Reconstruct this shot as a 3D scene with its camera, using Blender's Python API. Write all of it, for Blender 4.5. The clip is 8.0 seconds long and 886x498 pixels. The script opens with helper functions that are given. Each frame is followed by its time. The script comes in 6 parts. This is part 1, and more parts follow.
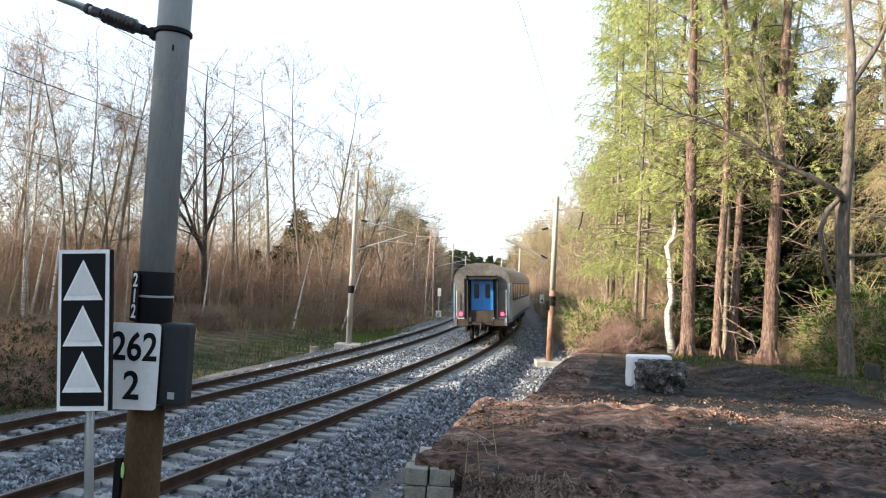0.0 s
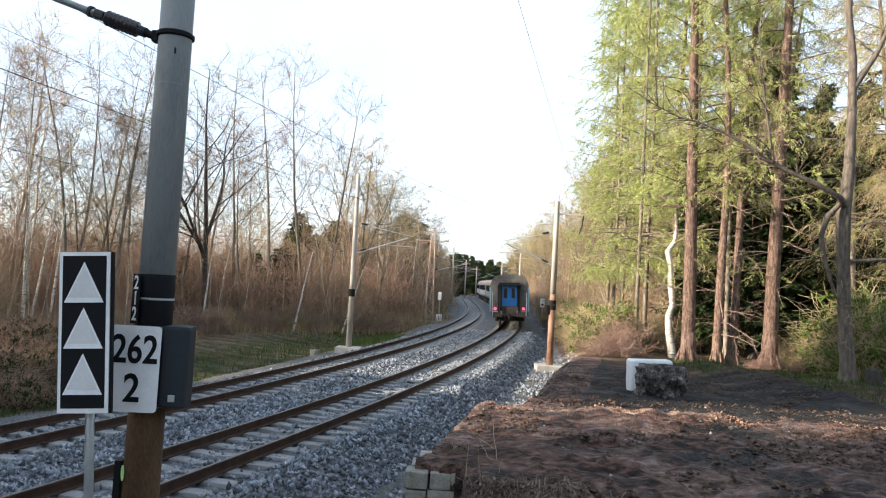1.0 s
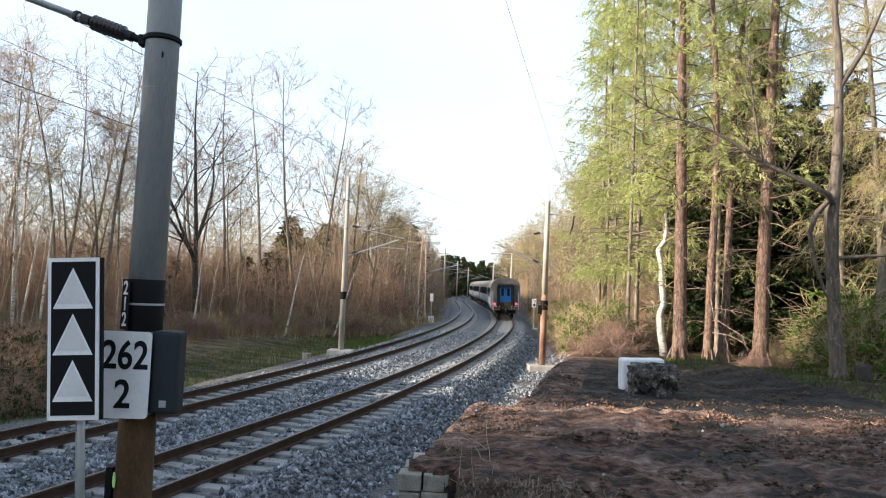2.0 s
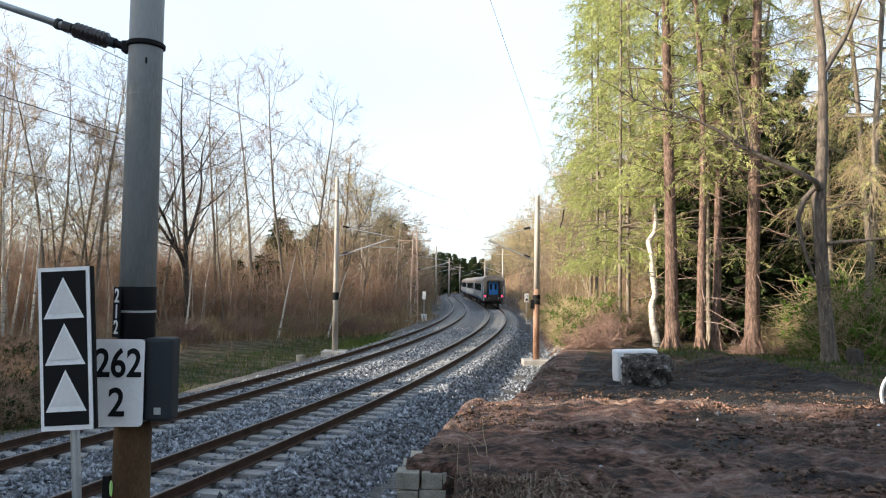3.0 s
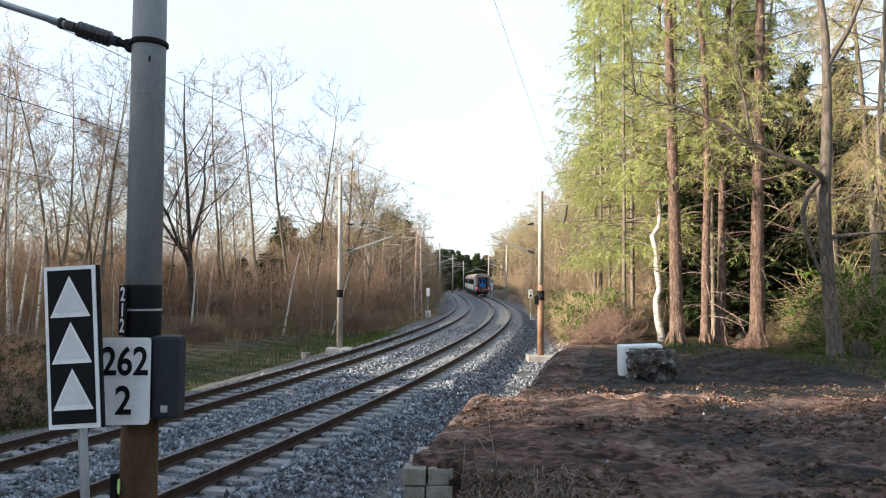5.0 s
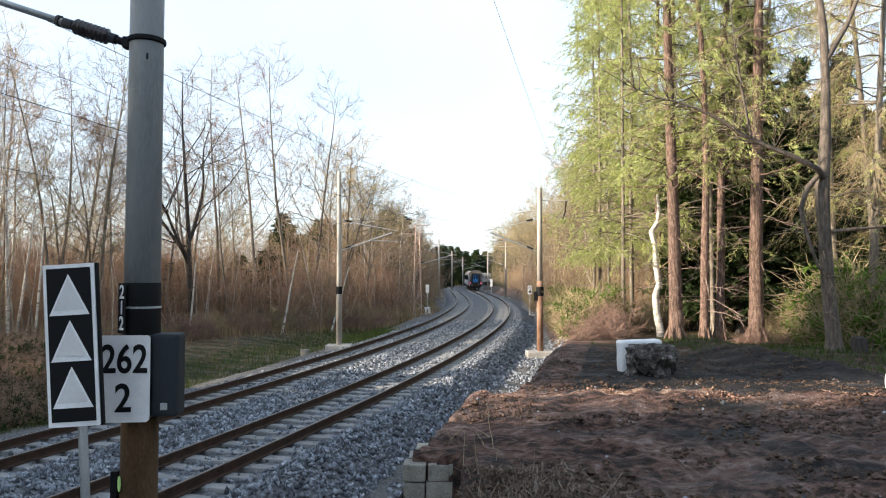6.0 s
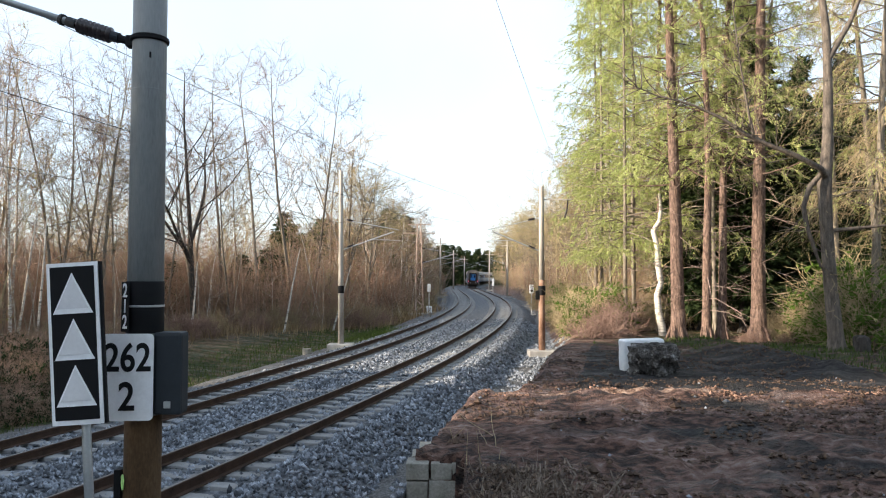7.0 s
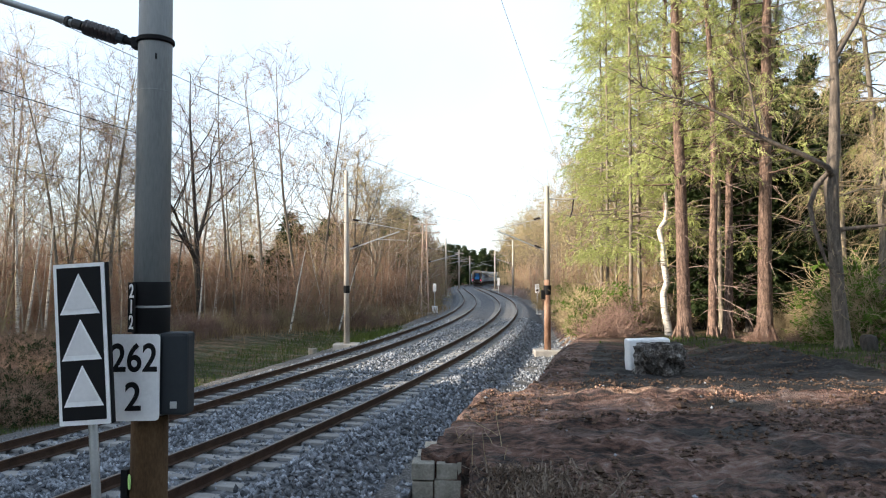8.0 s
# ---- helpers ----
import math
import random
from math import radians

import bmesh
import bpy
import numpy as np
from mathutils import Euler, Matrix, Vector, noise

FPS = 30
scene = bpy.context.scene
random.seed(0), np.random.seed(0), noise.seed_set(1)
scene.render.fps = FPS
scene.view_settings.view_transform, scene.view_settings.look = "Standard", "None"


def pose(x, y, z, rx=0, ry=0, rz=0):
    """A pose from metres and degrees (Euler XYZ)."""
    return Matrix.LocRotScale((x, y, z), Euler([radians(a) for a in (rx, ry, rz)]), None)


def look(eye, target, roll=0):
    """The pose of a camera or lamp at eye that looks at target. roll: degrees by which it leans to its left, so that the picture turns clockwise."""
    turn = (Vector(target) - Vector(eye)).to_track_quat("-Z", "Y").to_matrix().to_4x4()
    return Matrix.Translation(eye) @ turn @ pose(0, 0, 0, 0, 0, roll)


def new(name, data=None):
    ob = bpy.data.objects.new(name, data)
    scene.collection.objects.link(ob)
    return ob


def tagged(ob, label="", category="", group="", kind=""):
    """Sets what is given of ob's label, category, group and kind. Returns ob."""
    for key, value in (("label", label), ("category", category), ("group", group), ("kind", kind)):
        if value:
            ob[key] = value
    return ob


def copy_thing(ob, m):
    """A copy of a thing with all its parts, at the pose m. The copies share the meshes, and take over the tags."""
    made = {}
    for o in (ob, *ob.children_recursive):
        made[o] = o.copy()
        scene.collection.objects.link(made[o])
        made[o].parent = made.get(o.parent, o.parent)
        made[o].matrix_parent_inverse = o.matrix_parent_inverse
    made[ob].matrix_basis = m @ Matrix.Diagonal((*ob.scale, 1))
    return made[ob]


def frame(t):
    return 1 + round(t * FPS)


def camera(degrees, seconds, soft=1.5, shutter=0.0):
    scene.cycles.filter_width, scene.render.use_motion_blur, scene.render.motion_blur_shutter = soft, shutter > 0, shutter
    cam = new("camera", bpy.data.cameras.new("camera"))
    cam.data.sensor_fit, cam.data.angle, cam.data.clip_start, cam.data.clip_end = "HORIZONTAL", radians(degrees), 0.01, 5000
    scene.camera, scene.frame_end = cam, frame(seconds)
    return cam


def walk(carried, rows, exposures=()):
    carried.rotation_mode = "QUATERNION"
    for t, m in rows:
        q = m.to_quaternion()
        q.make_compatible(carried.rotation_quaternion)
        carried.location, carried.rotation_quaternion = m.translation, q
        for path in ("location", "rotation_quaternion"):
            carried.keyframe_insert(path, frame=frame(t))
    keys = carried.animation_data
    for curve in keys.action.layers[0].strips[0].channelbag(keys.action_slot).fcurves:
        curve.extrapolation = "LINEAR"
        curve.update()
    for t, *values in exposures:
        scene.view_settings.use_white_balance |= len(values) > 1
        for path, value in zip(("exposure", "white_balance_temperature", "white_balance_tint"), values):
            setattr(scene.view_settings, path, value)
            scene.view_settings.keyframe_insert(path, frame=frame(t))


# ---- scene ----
cam = camera(62.2, 8.0, soft=1.1)
PATH = [
    (0, (0.016, 0.007, 2.999), (-0.004, 2.005, 3.088), 3.1),
    (0.5, (0.011, 0.005, 2.996), (-0.009, 2.002, 3.091), 3.2),
    (1, (0.011, 0.009, 2.997), (-0.011, 2.006, 3.096), 3.3),
    (1.5, (0.014, 0.012, 2.997), (0.0, 2.009, 3.102), 3.2),
    (3, (0.017, 0.002, 3.001), (0.043, 2.0, 3.099), 0.8),
    (3.5, (0.011, 0.006, 3.0), (0.035, 2.003, 3.095), 0.3),
    (4, (0.006, 0.006, 2.999), (0.024, 2.004, 3.093), 0.4),
    (4.5, (0.004, 0.007, 2.994), (0.02, 2.005, 3.087), 0.4),
    (6, (0.007, 0.006, 2.995), (0.026, 2.004, 3.074), 0.1),
    (6.5, (0.002, 0.005, 2.992), (0.019, 2.003, 3.07), 0.0),
    (7, (-0.006, 0.006, 2.989), (0.009, 2.005, 3.066), 0.1),
    (7.5, (-0.004, 0.0, 2.995), (0.002, 1.999, 3.071), 0.1),
    (8, (-0.002, 0.001, 2.993), (-0.002, 2.0, 3.069), 0.0),
]
walk(cam, [(t, look(eye, target, roll)) for t, eye, target, roll in PATH],
     exposures=((0, 1.43), (0.5, 1.36), (1.0, 1.29), (1.5, 1.25), (3.0, 1.19), (8.0, 1.22)))

# ---------------------------------------------------------------- world, sun, exposure
SUN_AZ = radians(253)        # compass bearing of the sun, clockwise from +y
SUN_EL = radians(21)
world = bpy.data.worlds.new("world")
scene.world = world
world.use_nodes = True
wn = world.node_tree.nodes
sky = wn.new("ShaderNodeTexSky")
sky.sky_type = "NISHITA"
sky.sun_disc = False
sky.sun_elevation, sky.sun_rotation = SUN_EL, SUN_AZ
sky.air_density, sky.dust_density, sky.ozone_density = 1.0, 1.2, 1.0
wn["Background"].inputs["Strength"].default_value = 0.14
# a thin even veil of high cloud over the blue
cloud = wn.new("ShaderNodeTexNoise")
cloud.inputs["Scale"].default_value, cloud.inputs["Detail"].default_value = 1.6, 5.0
veil = wn.new("ShaderNodeMix")
veil.data_type = "RGBA"
thin = wn.new("ShaderNodeMapRange")
thin.inputs["From Min"].default_value, thin.inputs["From Max"].default_value = 0.25, 0.75
thin.inputs["To Min"].default_value, thin.inputs["To Max"].default_value = 0.35, 0.75
wl = world.node_tree.links
coords = wn.new("ShaderNodeTexCoord")
wl.new(coords.outputs["Generated"], cloud.inputs["Vector"])
wl.new(cloud.outputs["Fac"], thin.inputs["Value"])
wl.new(thin.outputs["Result"], veil.inputs[0])
wl.new(sky.outputs[0], veil.inputs[6])
veil.inputs[7].default_value = (3.8, 4.4, 5.1, 1)
wl.new(veil.outputs[2], wn["Background"].inputs["Color"])
sun = new("sun", bpy.data.lights.new("sun", "SUN"))
sun.data.energy, sun.data.angle, sun.data.color = 5.0, radians(0.6), (1.0, 0.84, 0.66)
to_sun = Vector((math.sin(SUN_AZ) * math.cos(SUN_EL), math.cos(SUN_AZ) * math.cos(SUN_EL), math.sin(SUN_EL)))
sun.matrix_world = look(to_sun * 100, (0, 0, 0))


# ---------------------------------------------------------------- materials
def material(name, colors, scale=4.0, rough=0.8, bump=0.3, fine=40.0, metal=0.0, detail=6.0, spread=(0.35, 0.65), stretch=(1, 1, 1), vary=0.0, island=0.0, dist=0.02, translucent=0.0):
    m = bpy.data.materials.new(name)
    m.use_nodes = True
    nt = m.node_tree
    n, l = nt.nodes, nt.links
    b = n["Principled BSDF"]
    co = n.new("ShaderNodeTexCoord")
    mp = n.new("ShaderNodeMapping")
    mp.inputs["Scale"].default_value = stretch
    l.new(co.outputs["Object"], mp.inputs["Vector"])
    big = n.new("ShaderNodeTexNoise")
    big.inputs["Scale"].default_value, big.inputs["Detail"].default_value = scale, detail
    small = n.new("ShaderNodeTexNoise")
    small.inputs["Scale"].default_value, small.inputs["Detail"].default_value = fine, 4.0
    l.new(mp.outputs[0], big.inputs["Vector"])
    l.new(mp.outputs[0], small.inputs["Vector"])
    mixf = n.new("ShaderNodeMix")
    mixf.inputs["Factor"].default_value = 0.4
    l.new(big.outputs["Fac"], mixf.inputs["A"])
    l.new(small.outputs["Fac"], mixf.inputs["B"])
    fac = mixf.outputs["Result"]
    ramp = n.new("ShaderNodeValToRGB")
    els = ramp.color_ramp.elements
    els[0].position, els[1].position = spread
    els[0].color, els[1].color = (*colors[0], 1), (*colors[-1], 1)
    for i, c in enumerate(colors[1:-1], 1):
        e = els.new(spread[0] + (spread[1] - spread[0]) * i / (len(colors) - 1))
        e.color = (*c, 1)
    l.new(fac, ramp.inputs["Fac"])
    out = ramp.outputs["Color"]
    if vary or island:
        src = n.new("ShaderNodeNewGeometry").outputs["Random Per Island"] if island else n.new("ShaderNodeObjectInfo").outputs["Random"]
        hsv = n.new("ShaderNodeHueSaturation")
        mr = n.new("ShaderNodeMapRange")
        a = vary or island
        mr.inputs["To Min"].default_value, mr.inputs["To Max"].default_value = 1 - a, 1 + a
        l.new(src, mr.inputs["Value"])
        l.new(mr.outputs["Result"], hsv.inputs["Value"])
        l.new(out, hsv.inputs["Color"])
        out = hsv.outputs["Color"]
    l.new(out, b.inputs["Base Color"])
    b.inputs["Roughness"].default_value, b.inputs["Metallic"].default_value = rough, metal
    b.inputs["Specular IOR Level"].default_value = 0.2 if rough > 0.6 else 0.5
    if bump:
        bp = n.new("ShaderNodeBump")
        bp.inputs["Strength"].default_value, bp.inputs["Distance"].default_value = bump, dist
        l.new(fac, bp.inputs["Height"])
        l.new(bp.outputs["Normal"], b.inputs["Normal"])
    if translucent:
        tr = n.new("ShaderNodeBsdfTranslucent")
        l.new(out, tr.inputs["Color"])
        ms = n.new("ShaderNodeMixShader")
        ms.inputs["Fac"].default_value = translucent
        l.new(b.outputs[0], ms.inputs[1])
        l.new(tr.outputs[0], ms.inputs[2])
        l.new(ms.outputs[0], n["Material Output"].inputs["Surface"])
    return m


def plain(name, color, rough=0.5, metal=0.0, emit=0.0):
    m = material(name, [tuple(c * 0.9 for c in color), tuple(min(1, c * 1.06) for c in color)], scale=3, fine=30, rough=rough, bump=0.05, metal=metal)
    if emit:
        b = m.node_tree.nodes["Principled BSDF"]
        b.inputs["Emission Color"].default_value, b.inputs["Emission Strength"].default_value = (*color, 1), emit
    return m


M = {}
M["ballast"] = material("ballast", [(0.03, 0.033, 0.038), (0.10, 0.108, 0.118), (0.27, 0.28, 0.295)], scale=9, fine=60, bump=1.0, dist=0.05, spread=(0.3, 0.7))
M["stone"] = material("stone", [(0.07, 0.08, 0.094), (0.155, 0.172, 0.195), (0.31, 0.335, 0.37)], scale=6, fine=50, bump=0.3, island=0.7)
M["sleeper"] = material("sleeper_concrete", [(0.17, 0.172, 0.172), (0.27, 0.27, 0.265)], scale=3, fine=60, bump=0.25, vary=0.1)
M["rail"] = material("rail_steel", [(0.035, 0.022, 0.016), (0.075, 0.045, 0.032)], scale=5, fine=60, rough=0.65, bump=0.2)
M["rail_head"] = material("rail_head", [(0.13, 0.115, 0.105), (0.20, 0.18, 0.165)], scale=2, fine=50, rough=0.45, metal=1.0, bump=0.05)
M["concrete"] = material("concrete", [(0.25, 0.245, 0.23), (0.36, 0.35, 0.33), (0.46, 0.45, 0.42)], scale=2, fine=50, bump=0.4)
M["old_concrete"] = material("old_concrete", [(0.13, 0.125, 0.10), (0.24, 0.23, 0.20), (0.36, 0.345, 0.31)], scale=5, fine=45, bump=0.8, spread=(0.3, 0.7))
M["pole_grey"] = material("pole_grey", [(0.17, 0.185, 0.19), (0.22, 0.235, 0.24), (0.26, 0.275, 0.275)], scale=1.6, fine=25, rough=0.5, bump=0.08, stretch=(3, 3, 0.5))
M["pole_brown"] = material("pole_brown", [(0.032, 0.018, 0.008), (0.062, 0.035, 0.015), (0.09, 0.055, 0.027)], scale=2.2, fine=30, rough=0.8, bump=0.1, stretch=(2, 2, 0.7))
M["black_paint"] = plain("black_paint", (0.007, 0.0075, 0.009), 0.7)
M["white_paint"] = plain("white_paint", (0.86, 0.87, 0.88), 0.6)
M["grey_reflector"] = plain("grey_reflector", (0.70, 0.70, 0.71), 0.55)
M["galvanised"] = material("galvanised", [(0.36, 0.38, 0.39), (0.48, 0.50, 0.51)], scale=5, fine=50, rough=0.45, metal=0.6, bump=0.05)
M["grey_box"] = plain("grey_box", (0.03, 0.036, 0.042), 0.7)
M["ceramic"] = plain("insulator_brown", (0.035, 0.028, 0.03), 0.2)
M["lime"] = plain("lime_paint", (0.45, 0.75, 0.25), 0.6)
M["wire"] = plain("wire", (0.05, 0.05, 0.05), 0.5, 0.5)
M["mast"] = material("mast_concrete", [(0.30, 0.27, 0.235), (0.44, 0.41, 0.37), (0.52, 0.49, 0.45)], scale=1.5, fine=30, bump=0.2, stretch=(2, 2, 0.6))
M["mast_rust"] = material("mast_rust", [(0.12, 0.065, 0.04), (0.25, 0.15, 0.105), (0.36, 0.26, 0.20)], scale=2.0, fine=30, bump=0.2, stretch=(2, 2, 0.5))
M["lattice"] = material("lattice_steel", [(0.32, 0.20, 0.15), (0.55, 0.44, 0.37)], scale=3, fine=40, rough=0.6, bump=0.15)
M["bark"] = material("bark_grey", [(0.09, 0.078, 0.062), (0.18, 0.155, 0.125), (0.27, 0.235, 0.19)], scale=5, fine=30, bump=0.8, stretch=(3, 3, 0.6), vary=0.25)
M["bark_dark"] = material("bark_dark", [(0.032, 0.029, 0.027), (0.07, 0.062, 0.055)], scale=5, fine=30, bump=0.8, stretch=(3, 3, 0.6), vary=0.2)
M["stem_pale"] = material("pale_stems", [(0.16, 0.13, 0.10), (0.34, 0.29, 0.23), (0.50, 0.45, 0.37)], scale=3, fine=14, bump=0.2, stretch=(1, 1, 2))
M["bark_ash"] = material("bark_ash", [(0.06, 0.052, 0.045), (0.12, 0.102, 0.085), (0.20, 0.165, 0.135)], scale=5, fine=30, bump=0.9, stretch=(3, 3, 0.6))
M["bark_red"] = material("bark_larch", [(0.045, 0.033, 0.028), (0.15, 0.10, 0.08), (0.30, 0.21, 0.165)], scale=7, fine=24, bump=1.0, stretch=(3, 3, 0.7), dist=0.04, vary=0.2)
M["bark_birch"] = material("bark_birch", [(0.05, 0.046, 0.04), (0.42, 0.39, 0.34), (0.64, 0.60, 0.54)], scale=3.5, fine=14, bump=0.3, stretch=(0.6, 0.6, 3.5), spread=(0.36, 0.52))
M["twig"] = material("twig_brown", [(0.22, 0.142, 0.100), (0.42, 0.285, 0.205)], scale=1.2, fine=8, bump=0, vary=0.25)
M["twig_pale"] = material("twig_pale", [(0.24, 0.19, 0.11), (0.43, 0.35, 0.215)], scale=1.2, fine=8, bump=0, vary=0.25)
M["twig_grey"] = material("twig_grey", [(0.17, 0.125, 0.11), (0.34, 0.25, 0.215)], scale=1.2, fine=8, bump=0, vary=0.25)
M["larch"] = material("larch_needles", [(0.27, 0.32, 0.10), (0.42, 0.475, 0.175), (0.56, 0.60, 0.28)], scale=1.5, fine=9, bump=0, vary=0.15, translucent=0.5)
M["spruce"] = material("spruce_needles", [(0.022, 0.040, 0.016), (0.065, 0.095, 0.032)], scale=1.5, fine=9, bump=0, vary=0.3, translucent=0.15)
M["bud"] = material("budding_leaves", [(0.24, 0.25, 0.06), (0.38, 0.36, 0.13)], scale=1.5, fine=9, bump=0, vary=0.25, translucent=0.4)
M["shrub_leaf"] = material("shrub_leaves", [(0.06, 0.12, 0.02), (0.13, 0.21, 0.035)], scale=2, fine=12, bump=0, vary=0.2, translucent=0.4)
M["grass"] = material("grass_blades", [(0.035, 0.06, 0.015), (0.085, 0.12, 0.03)], scale=1.5, fine=10, bump=0, island=0.4, translucent=0.3)
M["dry_grass"] = material("dry_grass", [(0.20, 0.14, 0.075), (0.36, 0.27, 0.16)], scale=1.5, fine=10, bump=0, island=0.4)
M["soil_clod"] = material("soil_clod", [(0.035, 0.024, 0.018), (0.12, 0.08, 0.058)], scale=6, fine=50, bump=0.6, island=0.4)
# chips coloured with the sunlight that lies along the ridge
M["sunlit_chip"] = material("sunlit_ridge_chip", [(0.20, 0.11, 0.075), (0.36, 0.23, 0.17)], scale=6, fine=50, bump=0.6, island=0.3)


# ---------------------------------------------------------------- mesh helpers
def mesh_of(name, verts, faces, mats=(), idx=None, smooth=False):
    me = bpy.data.meshes.new(name)
    me.from_pydata([tuple(v) for v in verts], [], faces)
    for m in mats:
        me.materials.append(m)
    if idx is not None:
        me.polygons.foreach_set("material_index", idx)
    if smooth:
        me.polygons.foreach_set("use_smooth", [True] * len(me.polygons))
    me.update()
    return me


class Build:
    """Collects the shapes of one mesh."""
    def __init__(self):
        self.v, self.f, self.i = [], [], []

    def add(self, verts, faces, mi=0):
        o = len(self.v)
        self.v += [tuple(p) for p in verts]
        self.f += [tuple(a + o for a in q) for q in faces]
        self.i += [mi] * len(faces)

    def box(self, x0, y0, z0, x1, y1, z1, bevel=0.0, m=None, mi=0):
        bm = bmesh.new()
        bmesh.ops.create_cube(bm, size=1)
        for p in bm.verts:
            p.co = Vector(((x0 + x1) / 2 + p.co.x * (x1 - x0), (y0 + y1) / 2 + p.co.y * (y1 - y0), (z0 + z1) / 2 + p.co.z * (z1 - z0)))
        if bevel:
            bmesh.ops.bevel(bm, geom=bm.edges[:], offset=bevel, segments=2, affect="EDGES", profile=0.6)
        self.take(bm, m, mi)
        return self

    def take(self, bm, m=None, mi=0):
        if m:
            bm.transform(m)
        bm.verts.index_update()
        self.add([p.co for p in bm.verts], [[p.index for p in f.verts] for f in bm.faces], mi)
        bm.free()

    def tube(self, pts, radii, sides=8, cap=True, mi=0):
        pts = [Vector(p) for p in pts]
        n = len(pts)
        if not isinstance(radii, (list, tuple)):
            radii = [radii] * n
        o = len(self.v)
        ref = None
        for i, p in enumerate(pts):
            d = (pts[min(i + 1, n - 1)] - pts[max(i - 1, 0)])
            if d.length < 1e-9:
                d = Vector((0, 0, 1))
            d.normalize()
            if ref is None:
                ref = Vector((1, 0, 0)) if abs(d.x) < 0.8 else Vector((0, 1, 0))
            a = ref - d * ref.dot(d)
            a.normalize()
            ref = a
            b = d.cross(a)
            r = radii[i]
            for k in range(sides):
                t = 2 * math.pi * k / sides
                q = p + a * (r * math.cos(t)) + b * (r * math.sin(t))
                self.v.append((q.x, q.y, q.z))
        for i in range(n - 1):
            for k in range(sides):
                k2 = (k + 1) % sides
                self.f.append((o + i * sides + k, o + i * sides + k2, o + (i + 1) * sides + k2, o + (i + 1) * sides + k))
                self.i.append(mi)
        if cap:
            self.f.append(tuple(o + k for k in range(sides))[::-1])
            self.f.append(tuple(o + (n - 1) * sides + k for k in range(sides)))
            self.i += [mi, mi]
        return self

    def lathe(self, profile, sides=24, at=(0, 0, 0), mi=0):
        """profile: (radius, height) pairs, upwards."""
        o = len(self.v)
        for r, z in profile:
            for k in range(sides):
                t = 2 * math.pi * k / sides
                self.v.append((at[0] + r * math.cos(t), at[1] + r * math.sin(t), at[2] + z))
        for i in range(len(profile) - 1):
            for k in range(sides):
                k2 = (k + 1) % sides
                self.f.append((o + i * sides + k, o + i * sides + k2, o + (i + 1) * sides + k2, o + (i + 1) * sides + k))
                self.i.append(mi)
        self.f.append(tuple(o + k for k in range(sides))[::-1])
        self.f.append(tuple(o + (len(profile) - 1) * sides + k for k in range(sides)))
        self.i += [mi, mi]
        return self

    def mesh(self, name, mats, smooth=False):
        mats = mats if isinstance(mats, (list, tuple)) else [mats]
        return mesh_of(name, self.v, self.f, mats, self.i, smooth)


def part(name, build, mats, parent=None, label="", smooth=False, kind=""):
    me = build if isinstance(build, bpy.types.Mesh) else build.mesh(name, mats, smooth)
    ob = new(name, me)
    if parent is not None:
        ob.parent = parent
    return tagged(ob, label=label, kind=kind)


def thing(name, label, category, group="", kind="", at=None):
    ob = new(name)
    ob.empty_display_size = 0.2
    if at is not None:
        ob.matrix_basis = at
    return tagged(ob, label, category, group, kind)


# ---------------------------------------------------------------- the line of the railway
KS = (-40, 0, 20, 40, 60, 80, 100, 125, 150, 180, 210, 260, 320)
KV = (-0.00366, -0.00389, -0.00354, -0.00344, -0.00312, -0.00242, -0.00139, -0.00033, 0.00055, 0.00142, 0.00209, 0.00252, 0.00269)
SPACING = 4.057
S0, S1, DS = -45.0, 420.0, 1.0


def line_of():
    def integrate(ss, x, y, th):
        out = [(ss[0], x, y, th)]
        for a, b in zip(ss[:-1], ss[1:]):
            h = b - a
            th2 = th + h * (np.interp(a, KS, KV) + np.interp(b, KS, KV)) / 2
            x += h * math.sin((th + th2) / 2)
            y += h * math.cos((th + th2) / 2)
            th = th2
            out.append((b, x, y, th))
        return out
    fwd = integrate(np.arange(0, S1 + 0.1, DS), -7.81086, 0.0, 0.32511)
    back = integrate(np.arange(0, S0 - 0.1, -DS), -7.81086, 0.0, 0.32511)
    return np.array(back[:0:-1] + fwd)


LINE = line_of()


def grade(s):
    return 0.0045 * np.maximum(0, s - 20) - 0.0045 * np.maximum(0, s - 200)


def cant(s):
    return 0.104 * np.clip(-np.interp(s, KS, KV) / 0.004, -1, 1)


def on_line(s, off=0.0, up=0.0, track=0):
    """A place off metres right of a track's middle; track 0 is the near one, 1 the far one."""
    x, y, th = (np.interp(s, LINE[:, 0], LINE[:, k]) for k in (1, 2, 3))
    o = off - track * SPACING
    z = grade(s) + off / 1.505 * cant(s) + up - track * 0.126
    return np.array((x + o * math.cos(th), y - o * math.sin(th), float(z)))


def nearest(x, y):
    """Arc length and offset to the right of the near track, for arrays of places."""
    x, y = np.asarray(x, float).ravel(), np.asarray(y, float).ravel()
    s, d = np.empty(len(x)), np.empty(len(x))
    for a in range(0, len(x), 20000):
        dx, dy = x[a:a + 20000, None] - LINE[None, :, 1], y[a:a + 20000, None] - LINE[None, :, 2]
        k = np.argmin(dx * dx + dy * dy, axis=1)
        r = np.arange(len(k))
        th = LINE[k, 3]
        s[a:a + 20000] = LINE[k, 0] + dx[r, k] * np.sin(th) + dy[r, k] * np.cos(th)
        d[a:a + 20000] = dx[r, k] * np.cos(th) - dy[r, k] * np.sin(th)
    return s, d


# ---------------------------------------------------------------- ground
def smooth_step(a, b, v):
    t = np.clip((v - a) / (b - a), 0, 1)
    return t * t * (3 - 2 * t)


